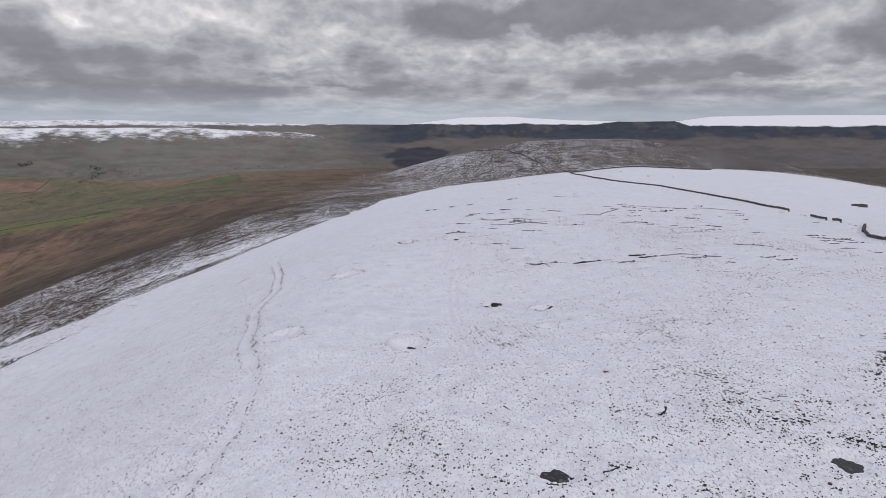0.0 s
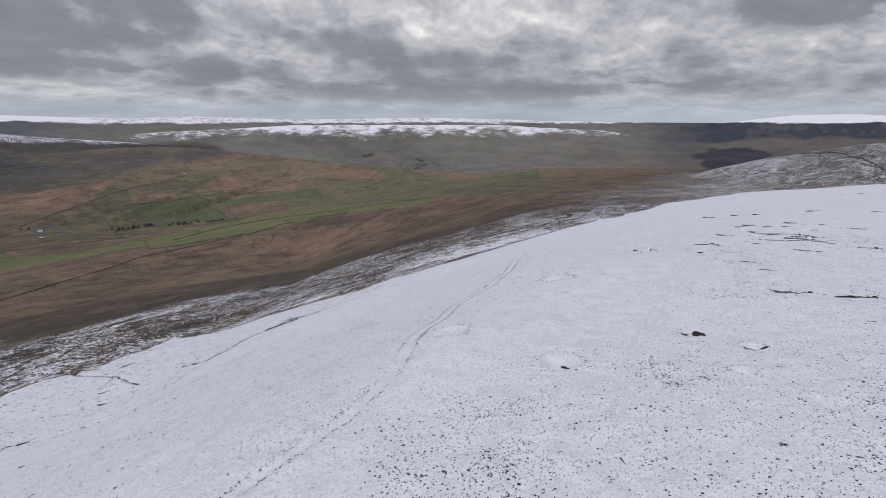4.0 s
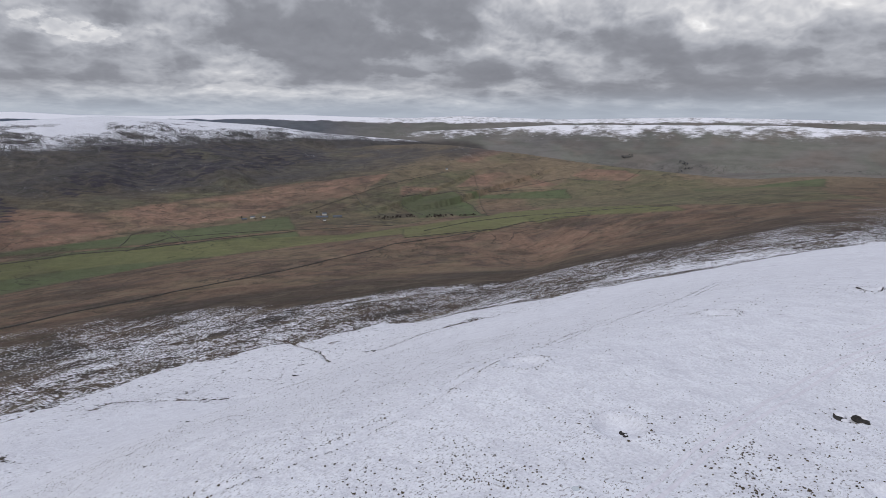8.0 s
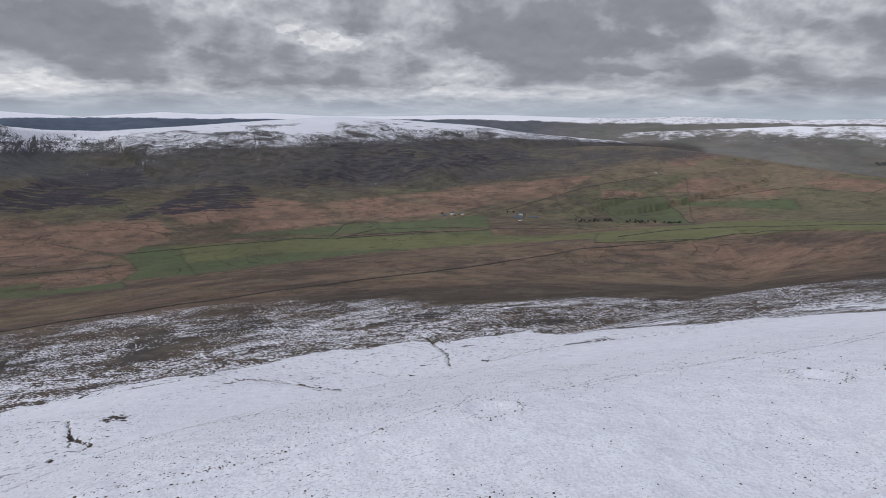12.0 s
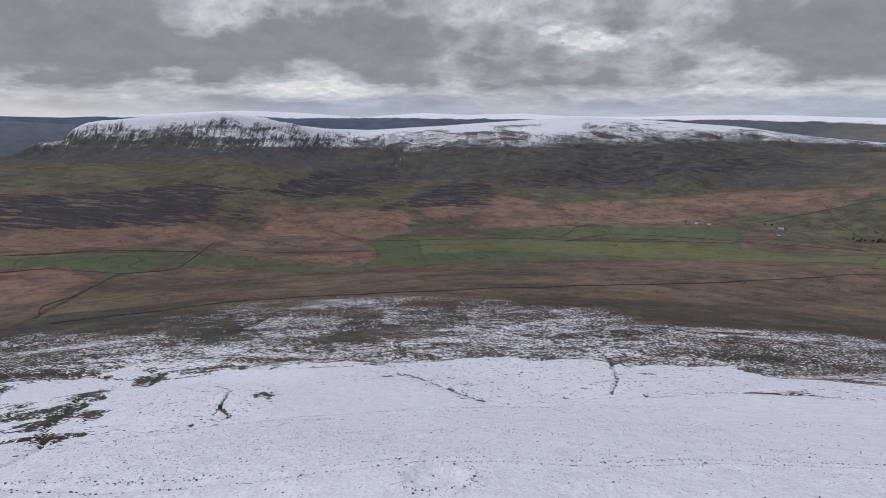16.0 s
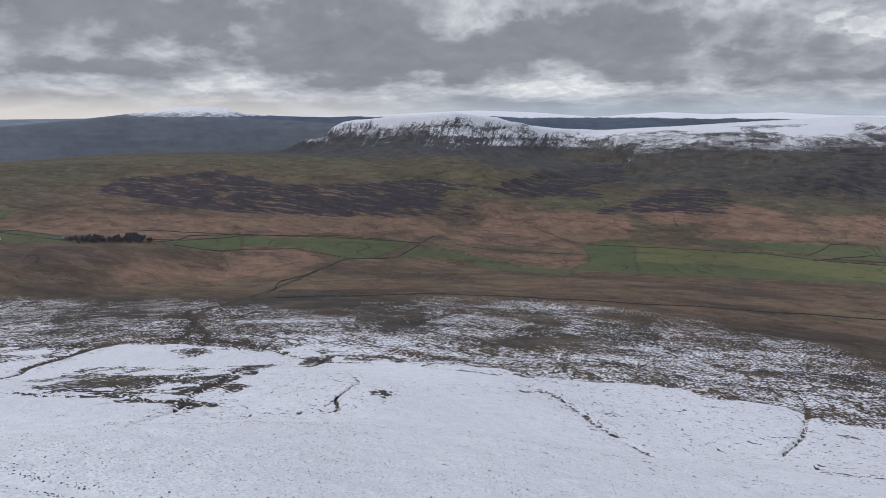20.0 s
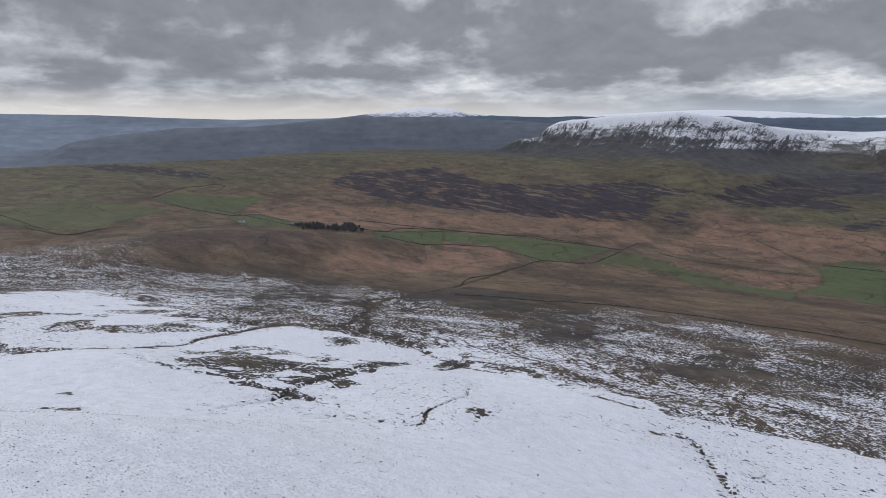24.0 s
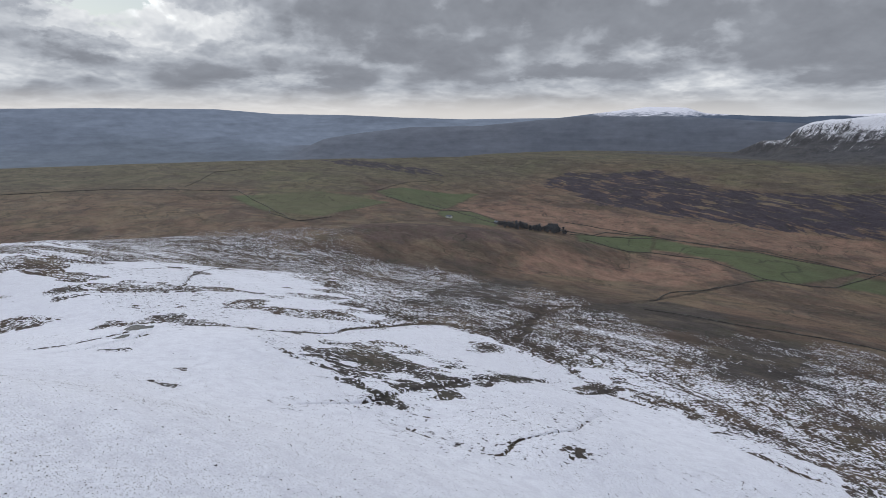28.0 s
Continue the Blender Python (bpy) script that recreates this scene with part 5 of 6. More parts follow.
LONG_EDGES = [[(72, 312), (81, 312), (88, 324), (98, 338)], [(104, 352), (113, 362), (130, 359), (142, 355)], [(146, 357), (158, 366), (168, 362), (176, 362)],
              [(70, 190), (76, 193), (83, 191)], [(102, 212), (107, 208), (111, 204)], [(21, 303), (28, 296), (38, 302), (44, 293)], [(145, 238), (149, 230), (153, 224)], [(24, 281), (33, 279), (41, 283), (49, 278)]]
for n, line in enumerate(LONG_EDGES):
    curved_bank(line, 0.07, 60 + n, "long wandering dark peat edge breaking through the snow", 0.15)


def lump(rng, detail=2, flat=0.6, rough=0.22):
    bm = bmesh.new()
    bmesh.ops.create_icosphere(bm, subdivisions=detail, radius=1.0)
    seed = Vector(rng.uniform(-50, 50, 3))
    for v in bm.verts:
        v.co *= 1 + rough * noise.noise(v.co * 1.3 + seed) + rough * 0.5 * noise.noise(v.co * 3.1 + seed)
        v.co.z *= flat
    return bm


def boulder(seed):
    rng = np.random.default_rng(seed)
    ob = new("boulder")
    bm = lump(rng, 2, 0.62, 0.35)
    me = bpy.data.meshes.new("rock")
    bm.to_mesh(me)
    me.materials.append(WET_STONE)
    part("rock", me, ob)
    cap = lump(rng, 2, 0.3, 0.2)
    for v in cap.verts:
        v.co = Vector((v.co.x * 0.55, v.co.y * 0.55 + 0.22, v.co.z + 0.50))
    me = bpy.data.meshes.new("snow_cap")
    cap.to_mesh(me)
    me.materials.append(SNOW)
    me.polygons.foreach_set("use_smooth", np.ones(len(me.polygons), dtype=bool))
    part("snow_cap", me, ob, "white snow cap")
    return tagged(ob, "dark gritstone boulder half buried in snow", "boulder", "boulders on the fell top")


rocks = [boulder(31), boulder(32), boulder(33)]
ROCK_PLACES = [(11.4, 146, 1.3), (12.6, 145.2, 1.1), (13.8, 147, 1.0), (14.6, 146, 0.9), (14.2, 69.4, 0.75), (15.4, 69.2, 0.6), (16.6, 70.6, 0.55), (13.4, 69.0, 0.5),
               (45.2, 90, 0.5), (45.8, 89.2, 0.5), (46.4, 84, 0.6), (47.3, 81.4, 0.7), (48.2, 80.8, 0.6), (49.3, 80.4, 0.6), (50.4, 80.6, 0.7), (51.4, 80.9, 0.6), (51.9, 82.6, 0.5),
               (43.9, 96.4, 0.45), (44.9, 95, 0.5), (45.8, 93.2, 0.5), (54.3, 76.2, 0.6), (55.4, 75.6, 0.7), (56.6, 74.8, 0.6), (57.5, 73.9, 0.6), (57.9, 72.4, 0.5), (22.4, 71.4, 0.6), (23.8, 71.2, 0.5),
               (-5.4, 117.2, 0.6), (-4.6, 116.6, 0.45), (-85, 50, 0.7), (-112, 34, 0.6), (-77, 91, 0.5)]
ROCK_FAR = [(209, 358, 0.7), (208, 352, 0.6), (205, 346, 0.7), (203, 319, 0.5), (202, 303, 0.5), (200, 296, 0.6), (199, 291, 0.5), (230, 690, 1.2), (262, 700, 1.0), (215, 742, 0.9),
            (-2, 448, 1.3), (9, 264, 0.9), (7, 236, 0.9), (162, 217, 1.0), (-160, 42, 0.9), (-166, 48, 0.7), (-172, 82, 0.7), (-120, 62, 0.6), (-104, 96, 0.5), (-62, 70, 0.5), (-200, 90, 0.8)]
ROCK_SMALL = [(bx + dx, by + dy, 0.30) for bx, by, _ in ROCK_PLACES[8:27] for dx, dy in ((0.9, -0.5), (-0.7, 0.6), (0.3, 1.1))]
for n, (bx, by, size) in enumerate(ROCK_PLACES + ROCK_FAR + ROCK_SMALL):
    size = 0.62 * size if by < 100 and n > 2 else size
    turn = float(pick.uniform(-60, 60))
    z = float(ground_z(bx, by)[0]) - 0.1 * size
    m = pose(bx, by, z, 0, 0, turn) @ Matrix.Diagonal((size * float(pick.uniform(0.8, 1.3)), size * 0.9, size, 1))
    if n < 3:
        rocks[n].matrix_basis = pose(bx, by, z, 0, 0, turn) @ Matrix.Diagonal((size, size, size, 1))
    else:
        copy_thing(rocks[n % 3], m @ Matrix.Diagonal(tuple(1 / s for s in rocks[n % 3].scale) + (1,)))


def pool(cx, cy, rx, ry, turn, seed, label):
    rng = np.random.default_rng(seed)
    a = np.linspace(0, 2 * np.pi, 48, endpoint=False)
    wob = 1 + 0.22 * np.sin(2 * a + rng.uniform(0, 6)) + 0.13 * np.sin(3 * a + rng.uniform(0, 6)) + 0.08 * np.sin(7 * a + rng.uniform(0, 6))
    x, y = rx * wob * np.cos(a), ry * wob * np.sin(a)
    c, s = math.cos(radians(turn)), math.sin(radians(turn))
    x, y = c * x - s * y, s * x + c * y
    ob = new("pool", None)
    rim_level = ground_z(np.r_[cx + 0.8 * x, cx + 0.5 * x], np.r_[cy + 0.8 * y, cy + 0.5 * y])
    level = float(np.percentile(rim_level, 50 if rx < 3 else 88)) + 0.16
    ob.location = (cx, cy, level)
    v = [(0, 0, 0)] + [(p, q, 0) for p, q in zip(x, y)]
    part("water", mesh_of("water", v, [(0, i + 1, (i + 1) % 48 + 1) for i in range(48)], WATER), ob)
    rim, faces = [], []
    for i in range(48):
        for k, up in ((0.96, -0.1), (1.02, 0.06), (1.12, 0.02), (1.3, -0.5)):
            rim.append((x[i] * k, y[i] * k, up + rng.normal(0, 0.015)))
    faces = [(i * 4 + j, i * 4 + j + 1, ((i + 1) % 48) * 4 + j + 1, ((i + 1) % 48) * 4 + j) for i in range(48) for j in range(3)]
    part("peaty_rim", mesh_of("peaty_rim", rim, [f[::-1] for f in faces], PACKED, True), ob, "grey slushy rim")
    return tagged(ob, label, "pool", "moorland pools")


pool(14.9, 71.3, 2.1, 1.5, -15, 41, "small dark peaty pool melted open in the snow")
pool(50.8, 70.8, 1.9, 1.6, 20, 42, "small dark slushy pool with ragged edges in the snow")
pool(-69, -117, 6.4, 4.6, 20, 43, "dark pool in a peaty hollow below the hill")
pool(-62, -94, 3.4, 2.4, 20, 44, "small dark pool beside a larger one in a peaty hollow")


# ---- tussocks ----
def tufts(name, count, box, chance, size, material, label, seed, sides=5):
    """Many grass tufts that stand out of the snow, in one mesh."""
    rng = np.random.default_rng(seed)
    x, y = rng.uniform(box[0], box[1], count), rng.uniform(box[2], box[3], count)
    keep = rng.uniform(0, 1, count) < chance(x, y)
    x, y = x[keep], y[keep]
    z = ground_z(x, y)
    n = len(x)
    w = rng.lognormal(math.log(size), 0.28, n)
    a = np.linspace(0, 2 * np.pi, sides, endpoint=False)[None] + rng.uniform(0, 6, n)[:, None]
    rr = w[:, None] * rng.uniform(0.6, 1.25, (n, sides))
    ring = np.stack([x[:, None] + rr * np.cos(a), y[:, None] + rr * np.sin(a) * 0.85, z[:, None] - 0.06 + 0 * rr], -1)
    mid = np.stack([x[:, None] + 0.62 * rr * np.cos(a), y[:, None] + 0.62 * rr * np.sin(a), (z + 0.35 * w)[:, None] + 0.18 * rr * rng.normal(0, 1, (n, sides))], -1)
    tip = np.stack([x + 0.2 * w * rng.normal(0, 1, n), y + 0.2 * w * rng.normal(0, 1, n), z + w * rng.uniform(0.45, 0.8, n)], -1)
    verts = np.concatenate([ring, mid, tip[:, None]], 1).reshape(-1, 3)
    k = 2 * sides + 1
    base = (np.arange(n) * k)[:, None]
    i = np.arange(sides)
    j = (i + 1) % sides
    quads = np.stack([i, j, sides + j, sides + i], -1)[None] + base[..., None]
    tris = np.stack([sides + i, sides + j, np.full(sides, 2 * sides)], -1)[None] + base[..., None]
    me = bpy.data.meshes.new(name)
    me.vertices.add(len(verts))
    me.vertices.foreach_set("co", verts.astype(np.float32).ravel())
    q, t = quads.reshape(-1), tris.reshape(-1)
    me.loops.add(len(q) + len(t))
    me.loops.foreach_set("vertex_index", np.r_[q, t].astype(np.int32))
    me.polygons.add(len(q) // 4 + len(t) // 3)
    me.polygons.foreach_set("loop_start", np.r_[np.arange(0, len(q), 4), len(q) + np.arange(0, len(t), 3)].astype(np.int32))
    me.update(calc_edges=True)
    me.materials.append(material)
    return tagged(new(name, me), label, "grass", kind="stuff")


def top_chance(x, y):
    clump = step(-0.2, 0.5, fbm(x, y, 22, 4, 81)) * (0.3 + 0.7 * step(-0.3, 0.4, fbm(x, y, 6, 3, 82)))
    rough = step(-26, -6, x) * step(135, 95, y) + 0.30 * step(-15, 15, x) + 0.05
    p = (0.07 + 0.9 * clump) * np.clip(rough, 0, 1)
    for cx, cy, size in SHAKE_HOLES:
        d = np.hypot(x - cx, y - cy) / size
        p = p + 0.75 * np.exp(-(((d - 1.1) / 0.16) ** 2)) * (0.6 + clump) - 0.5 * np.exp(-((d / 0.8) ** 4))
    edge = 4 - 4 * near_line(x, y, FOOTPATH, 4.0)
    p = p + 1.2 * np.exp(-(((edge - 1.5) / 0.5) ** 2)) * step(330, 260, y) * (0.55 + 0.45 * noise2(x, y, 4, 86)) - 0.5 * np.exp(-((edge / 0.8) ** 2))
    for line in TUFT_LINES:
        p = p + 0.85 * near_line(x + 0.7 * noise2(x, y, 3, 87), y, line, 1.3)
    for cx, cy, size in PONDS:
        p = np.where(np.hypot(x - cx, y - cy) < size * 1.25, 0, p)
    return p * step(330, 240, y)


tufts("tussocks", 270000, (-110, 130, 20, 330), top_chance, 0.14, GRASS, "brown grass tussocks poking through thin snow", 51)


def slope_chance(x, y):
    clump = step(0.0, 0.5, fbm(x + 0.4 * y, y * 0.6, 22, 4, 83)) * (0.3 + 0.7 * step(-0.3, 0.4, fbm(x, y, 6, 3, 84)))
    return (0.05 + 0.17 * clump) * step(-20, -45, x) * step(-40, 10, y + 0.5 * x + 60)


tufts("slope_grass", 110000, (-150, -20, -30, 190), slope_chance, 0.10, GRASS, "short dark grass showing through snow on the slope", 52)


def hollow_chance(x, y):
    clump = step(0.1, 0.45, fbm(x + 0.5 * y, 0.6 * y, 46, 5, 14)) + 0.8 * step(0.35, 0.5, fbm(x, y, 14, 3, 85))
    near = np.zeros(x.shape)
    for line, width in BECKS:
        near = np.maximum(near, near_line(x, y, line, width * 2.2))
    return (0.006 + 0.08 * clump + 0.12 * near) * step(-80, -120, x + 0.55 * np.minimum(y - 20, 0)) * step(-520, -400, x)


tufts("rushes", 70000, (-520, -20, -330, 320), hollow_chance, 0.20, RUSH, "dull brown rushes in snowy boggy hollows", 53)


# ---- tracks in the snow ----
def snow_track(line, label, half=0.9, wide=0.32, seed=0):
    rng = np.random.default_rng(seed)
    ob = new("vehicle_track")
    p = resample(line, 1.0)
    side = sideways(p)
    at = np.array([*p[0], float(ground_z(*p[0])[0])])
    ob.location = at
    for s in (-half, half):
        v, f = strip(p + side * s, [(-wide, 0.0), (-wide * 0.6, 0.05), (wide * 0.6, 0.05), (wide, 0.0)], rng, 0.012, 0.02)
        part("rut", mesh_of("rut", v - at, f[:-2], PACKED), ob)
    return tagged(ob, label, "track", "wheel tracks", kind="structure")


snow_track([(11, 234), (10.5, 215), (10, 198), (7, 182), (4.5, 168), (4, 156), (4, 137), (5, 118), (7, 100)], "pair of wheel ruts pressed into the snow", seed=61)
snow_track([(15, 228), (19, 208), (22, 190), (23.5, 172), (23, 158)], "pair of wheel ruts pressed into the snow", seed=62)
snow_track([(-11, 383), (-10, 330), (-6, 278), (0, 250), (5, 233), (4, 205), (1, 182)], "pair of wheel ruts pressed into the snow", seed=63)

# ---- the valley ----
FIELD_STONE = surface("field_wall_stone", (0.07, 0.065, 0.058), (0.16, 0.15, 0.13), 0.15)
VALLEY_WALLS = [
    [(-993, -969), (-1064, -808), (-1133, -660), (-1194, -592), (-1227, -478), (-1239, -415)],
    [(-879, -760), (-1043, -601), (-1014, -460), (-1101, -397), (-1220, -407), (-1338, -418)],
    [(-1014, -460), (-834, -430), (-753, -423), (-640, -350)],
    [(-1423, -74), (-1460, 99), (-1480, 294), (-1454, 405), (-1463, 543), (-1456, 673), (-1452, 799)],
    [(-1673, 526), (-1465, 526)],
    [(-559, -283), (-696, -125), (-720, -6), (-760, 139), (-817, 353), (-898, 563), (-960, 760), (-940, 1000)],
    [(-1446, 387), (-1560, 512), (-1514, 695), (-1429, 889), (-1362, 1048)],
    [(-1843, 1212), (-1670, 1150), (-1491, 1137)],
    [(-1867, 1815), (-1373, 1412)],
    [(-1500, 386), (-1655, 449), (-1682, 486)],
]
VALLEY_WALLS += [
    [(-1693, 957), (-1869, 1399), (-1926, 1746)],
    [(173, -1550), (-58, -1561), (-333, -1429), (-348, -1123), (-358, -975)],
    [(-228, -1560), (-339, -1856), (-431, -1895)],
    [(-759, -1211), (-763, -922), (-909, -859), (-1090, -746), (-1160, -635), (-1205, -509), (-1256, -399)],
    [(-1079, 929), (-1100, 1100), (-1040, 1250), (-700, 1340)],
    [(-1605, 949), (-1494, 926), (-1362, 1048)],
]
VALLEY_WALLS += [
    [(-673, -1354), (-854, -1567), (-979, -1641), (-998, -1591), (-946, -1537)],
    [(-670, -1274), (-698, -1177), (-728, -1076), (-826, -1122), (-797, -950)],
    [(-348, -1155), (-335, -1064), (-365, -968), (-436, -995)],
    [(-882, -808), (-1010, -845), (-1084, -777)],
    [(-1283, -346), (-1281, -278), (-1291, -179), (-1303, -89)],
    [(-1682, 1560), (-1545, 1511), (-1247, 1299)],
    [(-1637, 1279), (-1474, 1242)],
    [(-1011, 823), (-970, 916), (-938, 1021), (-959, 1140), (-945, 1209), (-828, 1216)],
    [(-1687, 1315), (-1686, 1549), (-1636, 1749), (-1479, 1927)],
    [(-1647, 1761), (-1600, 2073), (-1364, 2138), (-1435, 2362)],
    [(-1570, -236), (-1530, -190), (-1471, -140), (-1408, -74)],
    [(-1679, 545), (-1590, 535), (-1492, 533)],
    [(-1477, 650), (-1491, 527), (-1474, 413)],
]
for n, line in enumerate(VALLEY_WALLS):
    dry_stone_wall(line, 1.3, 0.9, 6, "thin dark dry stone field wall across the valley", "field walls", seed=70 + n, material=FIELD_STONE)


def box(bm, x0, y0, z0, x1, y1, z1):
    v = [bm.verts.new(p) for p in ((x0, y0, z0), (x1, y0, z0), (x1, y1, z0), (x0, y1, z0), (x0, y0, z1), (x1, y0, z1), (x1, y1, z1), (x0, y1, z1))]
    for q in ((3, 2, 1, 0), (4, 5, 6, 7), (0, 1, 5, 4), (1, 2, 6, 5), (2, 3, 7, 6), (3, 0, 4, 7)):
        bm.faces.new([v[k] for k in q])


def mesh_from(name, bm, material):
    me = bpy.data.meshes.new(name)
    bm.to_mesh(me)
    bm.free()
    me.materials.append(material)
    return me


def building(name, x, y, turn, long, wide, high, ridge, walls, label, windows=0, chimney=False):
    ob = put_down(new(name), x, y, turn, 1.0, 0.4)
    a, b = long / 2, wide / 2
    v = [(-a, -b, -0.8), (a, -b, -0.8), (a, b, -0.8), (-a, b, -0.8), (-a, -b, high), (a, -b, high), (a, b, high), (-a, b, high), (-a, 0, ridge), (a, 0, ridge)]
    f = [(0, 1, 5, 4), (2, 3, 7, 6), (1, 2, 6, 9, 5), (3, 0, 4, 8, 7), (3, 2, 1, 0)]
    part("wall", mesh_of("wall", v, f, walls), ob)
    bm = bmesh.new()
    for s in (-1, 1):
        e, r = s * (b + 0.35), ridge + 0.15
        lo = high - 0.2
        p = [(-a - 0.3, e, lo), (a + 0.3, e, lo), (a + 0.3, 0, r), (-a - 0.3, 0, r)]
        q = [bm.verts.new(c) for c in p] + [bm.verts.new((c[0], c[1], c[2] + 0.2)) for c in p]
        for k in ((3, 2, 1, 0), (4, 5, 6, 7), (0, 1, 5, 4), (1, 2, 6, 5), (2, 3, 7, 6), (3, 0, 4, 7)):
            bm.faces.new([q[i] for i in k])
    bmesh.ops.recalc_face_normals(bm, faces=bm.faces)
    roof = part("roof", mesh_from("roof", bm, SLATE_ROOF), ob, "blue-grey slate roof")
    bm = bmesh.new()
    box(bm, -0.6, b - 0.05, -0.4, 0.6, b + 0.06, 2.1)
    part("door", mesh_from("door", bm, TIMBER), ob)
    for n in range(windows):
        wx = -a + (n + 0.5) * long / windows + (0.9 if abs(-a + (n + 0.5) * long / windows) < 1 else 0)
        bm = bmesh.new()
        for x0, z0, x1, z1 in ((-0.6, 0.9, 0.6, 1.0), (-0.6, 2.2, 0.6, 2.3), (-0.6, 1.0, -0.5, 2.2), (0.5, 1.0, 0.6, 2.2)):
            box(bm, wx + x0, b - 0.05, z0, wx + x1, b + 0.08, z1)
        window = part("window", mesh_from("window", bm, STONE_PALE), ob)
        bm = bmesh.new()
        box(bm, wx - 0.5, b - 0.05, 1.0, wx + 0.5, b + 0.04, 2.2)
        part("pane", mesh_from("pane", bm, GLASS), window)
        bm = bmesh.new()
        box(bm, wx - 0.7, b - 0.05, 0.8, wx + 0.7, b + 0.14, 0.9)
        part("sill", mesh_from("sill", bm, STONE_PALE), window)
    if chimney:
        for cx in (-a + 0.5, a - 0.5):
            bm = bmesh.new()
            box(bm, cx - 0.45, -0.4, ridge - 0.3, cx + 0.45, 0.4, ridge + 1.3)
            part("chimney", mesh_from("chimney", bm, STONE_PALE), roof)
    return tagged(ob, label, "house" if chimney else "barn", "farm buildings")


building("farmhouse", -1630, 985, 60, 13, 7, 5, 7.6, WHITEWASH, "white farmhouse with a slate roof among green fields", 4, True)
building("barn", -1600, 960, 55, 34, 12, 4.5, 7.0, STONE_PALE, "long stone barn with a blue-grey roof")
building("barn", -1580, 1000, 58, 26, 10, 4.2, 6.4, STONE_PALE, "stone barn with a blue-grey roof beside the farmhouse")
building("barn", -1560, 945, 40, 8, 6, 3.4, 5.0, WHITEWASH, "small pale outbuilding in a green field")
building("farmhouse", -1725, 800, 50, 12, 7, 4.8, 7.0, WHITEWASH, "small white house below the hillside", 3, True)
building("barn", -1715, 770, 60, 15, 7, 4, 6, STONE_PALE, "grey stone barn below the hillside")
building("barn", -1705, 825, 30, 9, 6, 3.6, 5.4, WHITEWASH, "small pale barn below the hillside")
building("barn", -1955, 1745, 45, 9, 6, 3.8, 5.8, WHITEWASH, "lone pale barn at the head of a field")
building("barn", -683, -963, 120, 12, 7, 3.8, 5.8, WHITEWASH, "lone white-walled barn in a green field")
building("farmhouse", -765, -905, 100, 10, 7, 4.5, 6.8, STONE_PALE, "grey stone house at the edge of a dark wood", 3, True)


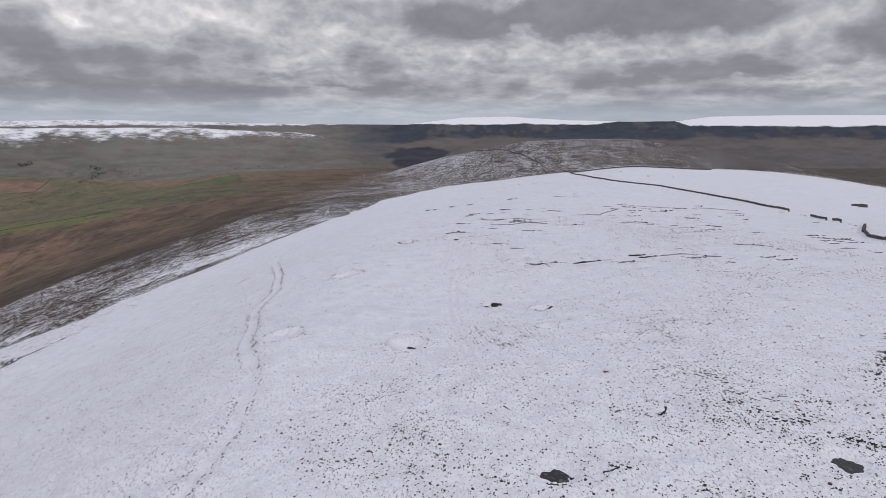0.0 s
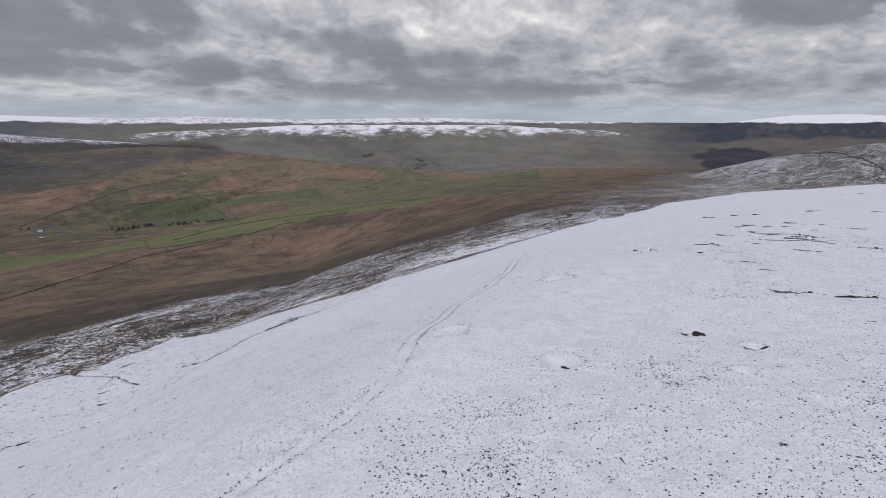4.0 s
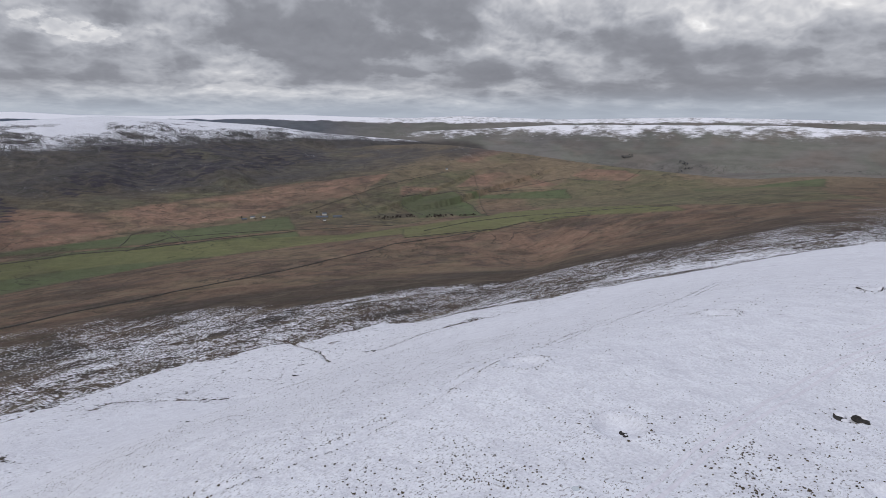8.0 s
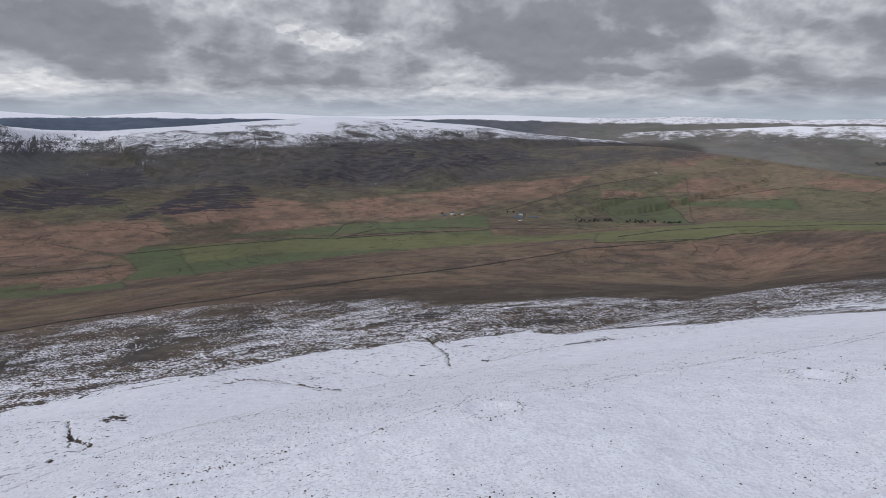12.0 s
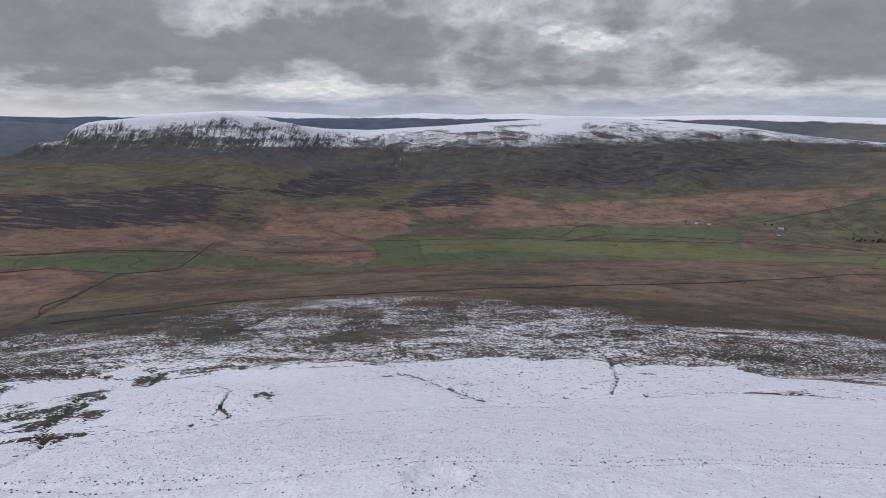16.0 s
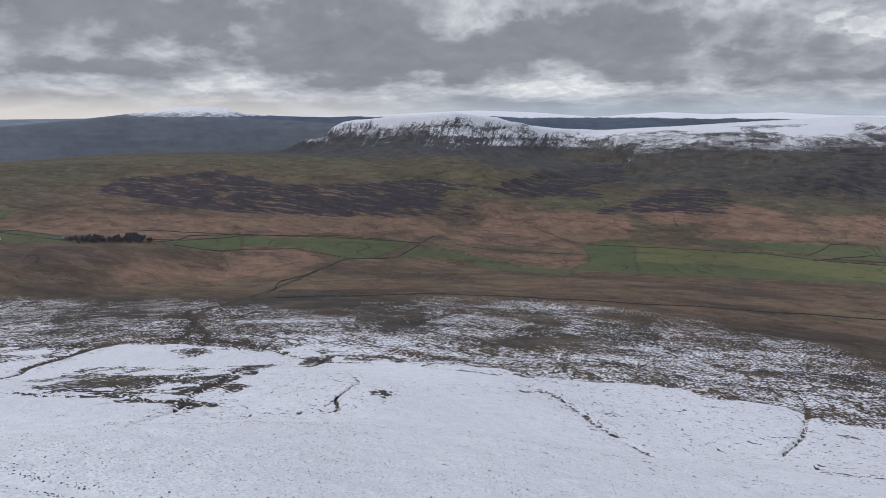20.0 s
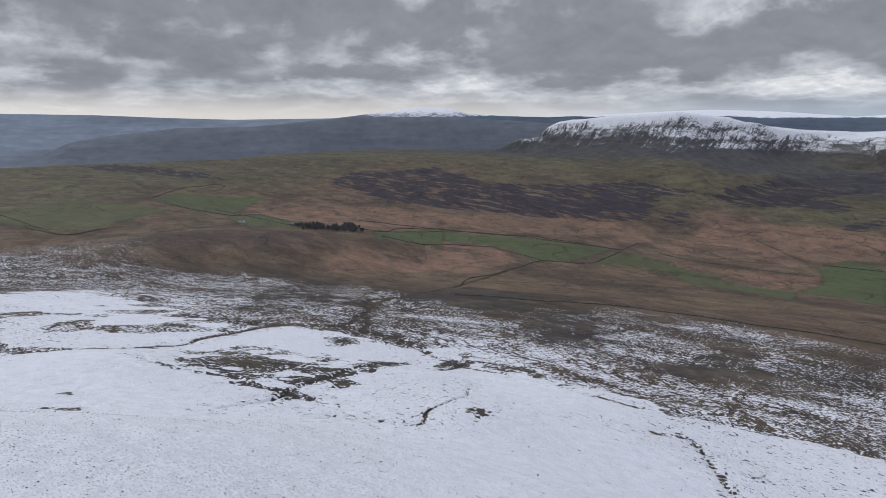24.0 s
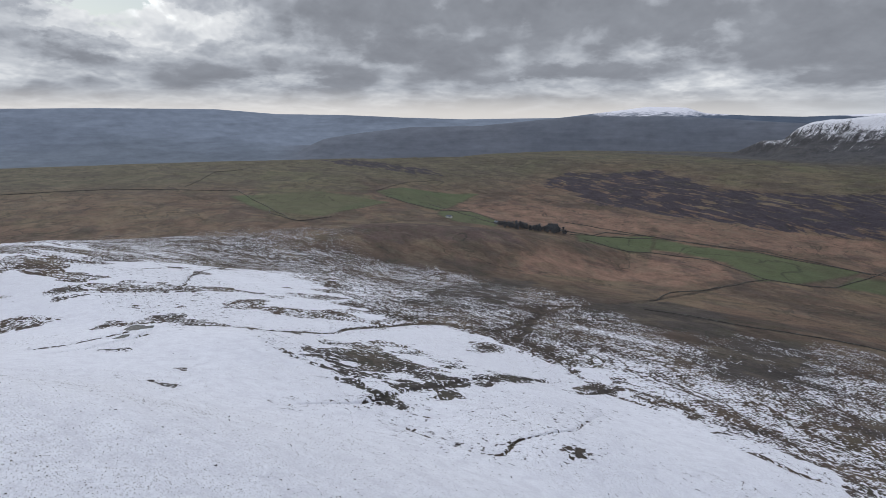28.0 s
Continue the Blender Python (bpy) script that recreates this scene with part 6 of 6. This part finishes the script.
def tree(seed, tall, spread, leaf, material, label):
    """A trunk with limbs, and a ragged crown of many small leaf clumps."""
    rng = np.random.default_rng(seed)
    ob = new("tree")
    bm = bmesh.new()

    def limb(a, b, ra, rb):
        a, b = Vector(a), Vector(b)
        rot = (b - a).to_track_quat("Z", "Y").to_matrix().to_4x4()
        bmesh.ops.create_cone(bm, segments=6, radius1=ra, radius2=rb, depth=(b - a).length, cap_ends=True, matrix=Matrix.Translation((a + b) / 2) @ rot)

    limb((0, 0, -0.4), (0.1, 0, tall * 0.85), tall * 0.025, tall * 0.006)
    tips = []
    for k in range(9):
        h = tall * rng.uniform(0.25, 0.8)
        ang = rng.uniform(0, 6.28)
        out = spread * rng.uniform(0.45, 0.85) * (1.15 - 0.6 * h / tall)
        tip = (out * math.cos(ang), out * math.sin(ang), h + tall * rng.uniform(0.05, 0.16))
        limb((0, 0, h), tip, tall * 0.011, tall * 0.004)
        tips.append(tip)
    part("trunk", mesh_from("trunk", bm, BARK), ob)
    v, f = [], []
    for k in range(260):
        c = np.array(tips[int(rng.integers(0, len(tips)))]) if rng.uniform() < 0.6 else np.array([0, 0, tall * rng.uniform(0.3, 0.98)])
        away = rng.normal(0, 1, 3) * np.array([spread * 0.26, spread * 0.26, tall * 0.09]) * (1.25 - 0.6 * c[2] / tall)
        c = c + away
        c[2] = min(max(c[2], tall * 0.14), tall * 1.02)
        for _ in range(2):
            p = rng.normal(0, leaf, (3, 3))
            i = len(v)
            v += [tuple(c + q) for q in p]
            f.append((i, i + 1, i + 2))
    part("crown", mesh_of("crown", v, f, material), ob)
    return tagged(ob, label, "tree")


trees = [tree(81, 11, 3.2, 0.55, LEAF, "dark conifer in a valley plantation"), tree(82, 9, 3.6, 0.5, LEAF, "dark bushy tree in a valley plantation"), tree(83, 8, 4.0, 0.42, TWIGS, "bare grey-brown winter tree in the valley")]
WOODS = [(-800, -832, 66, 34, -20, 84, "plantation by the beck"), (-880, -862, 36, 18, 40, 26, "plantation by the beck"), (-1640, 965, 40, 25, 40, 7, "trees by the farm"),
         (-1722, 790, 30, 20, 40, 5, "trees by the farm"), (-2005, 3107, 34, 20, 60, 34, "copse on the far valley side"), (-1718, 3190, 26, 20, 0, 20, "copse on the far valley side"),
         (-1670, 3122, 60, 12, 70, 18, "copse on the far valley side"), (-1480, 1140, 60, 16, 80, 34, "trees in the ravine"), (-1410, 1290, 80, 18, 60, 40, "trees in the ravine")]
grow, first = np.random.default_rng(90), [True] * 3
for cx, cy, long, wide, turn, count, group in WOODS:
    c, s = math.cos(radians(turn)), math.sin(radians(turn))
    for _ in range(count):
        u, v = grow.uniform(-long, long), grow.uniform(-wide, wide)
        tx, ty = cx + c * u - s * v, cy + s * u + c * v
        k = int(grow.integers(0, 2)) if ("plantation" in group or "copse" in group) else 2
        size = float(grow.uniform(0.6, 1.1)) * (0.8 if "copse" in group else 1.1 if "plantation" in group else 0.85)
        m = pose(tx, ty, float(ground_z(tx, ty)[0]) - 0.2, 0, 0, float(grow.uniform(0, 360))) @ Matrix.Diagonal((size, size, size, 1))
        if first[k]:
            trees[k].matrix_basis, first[k] = m, False
            made = trees[k]
        else:
            made = copy_thing(trees[k], m @ Matrix.Diagonal(tuple(1 / q for q in trees[k].scale) + (1,)))
        tagged(made, group=group)
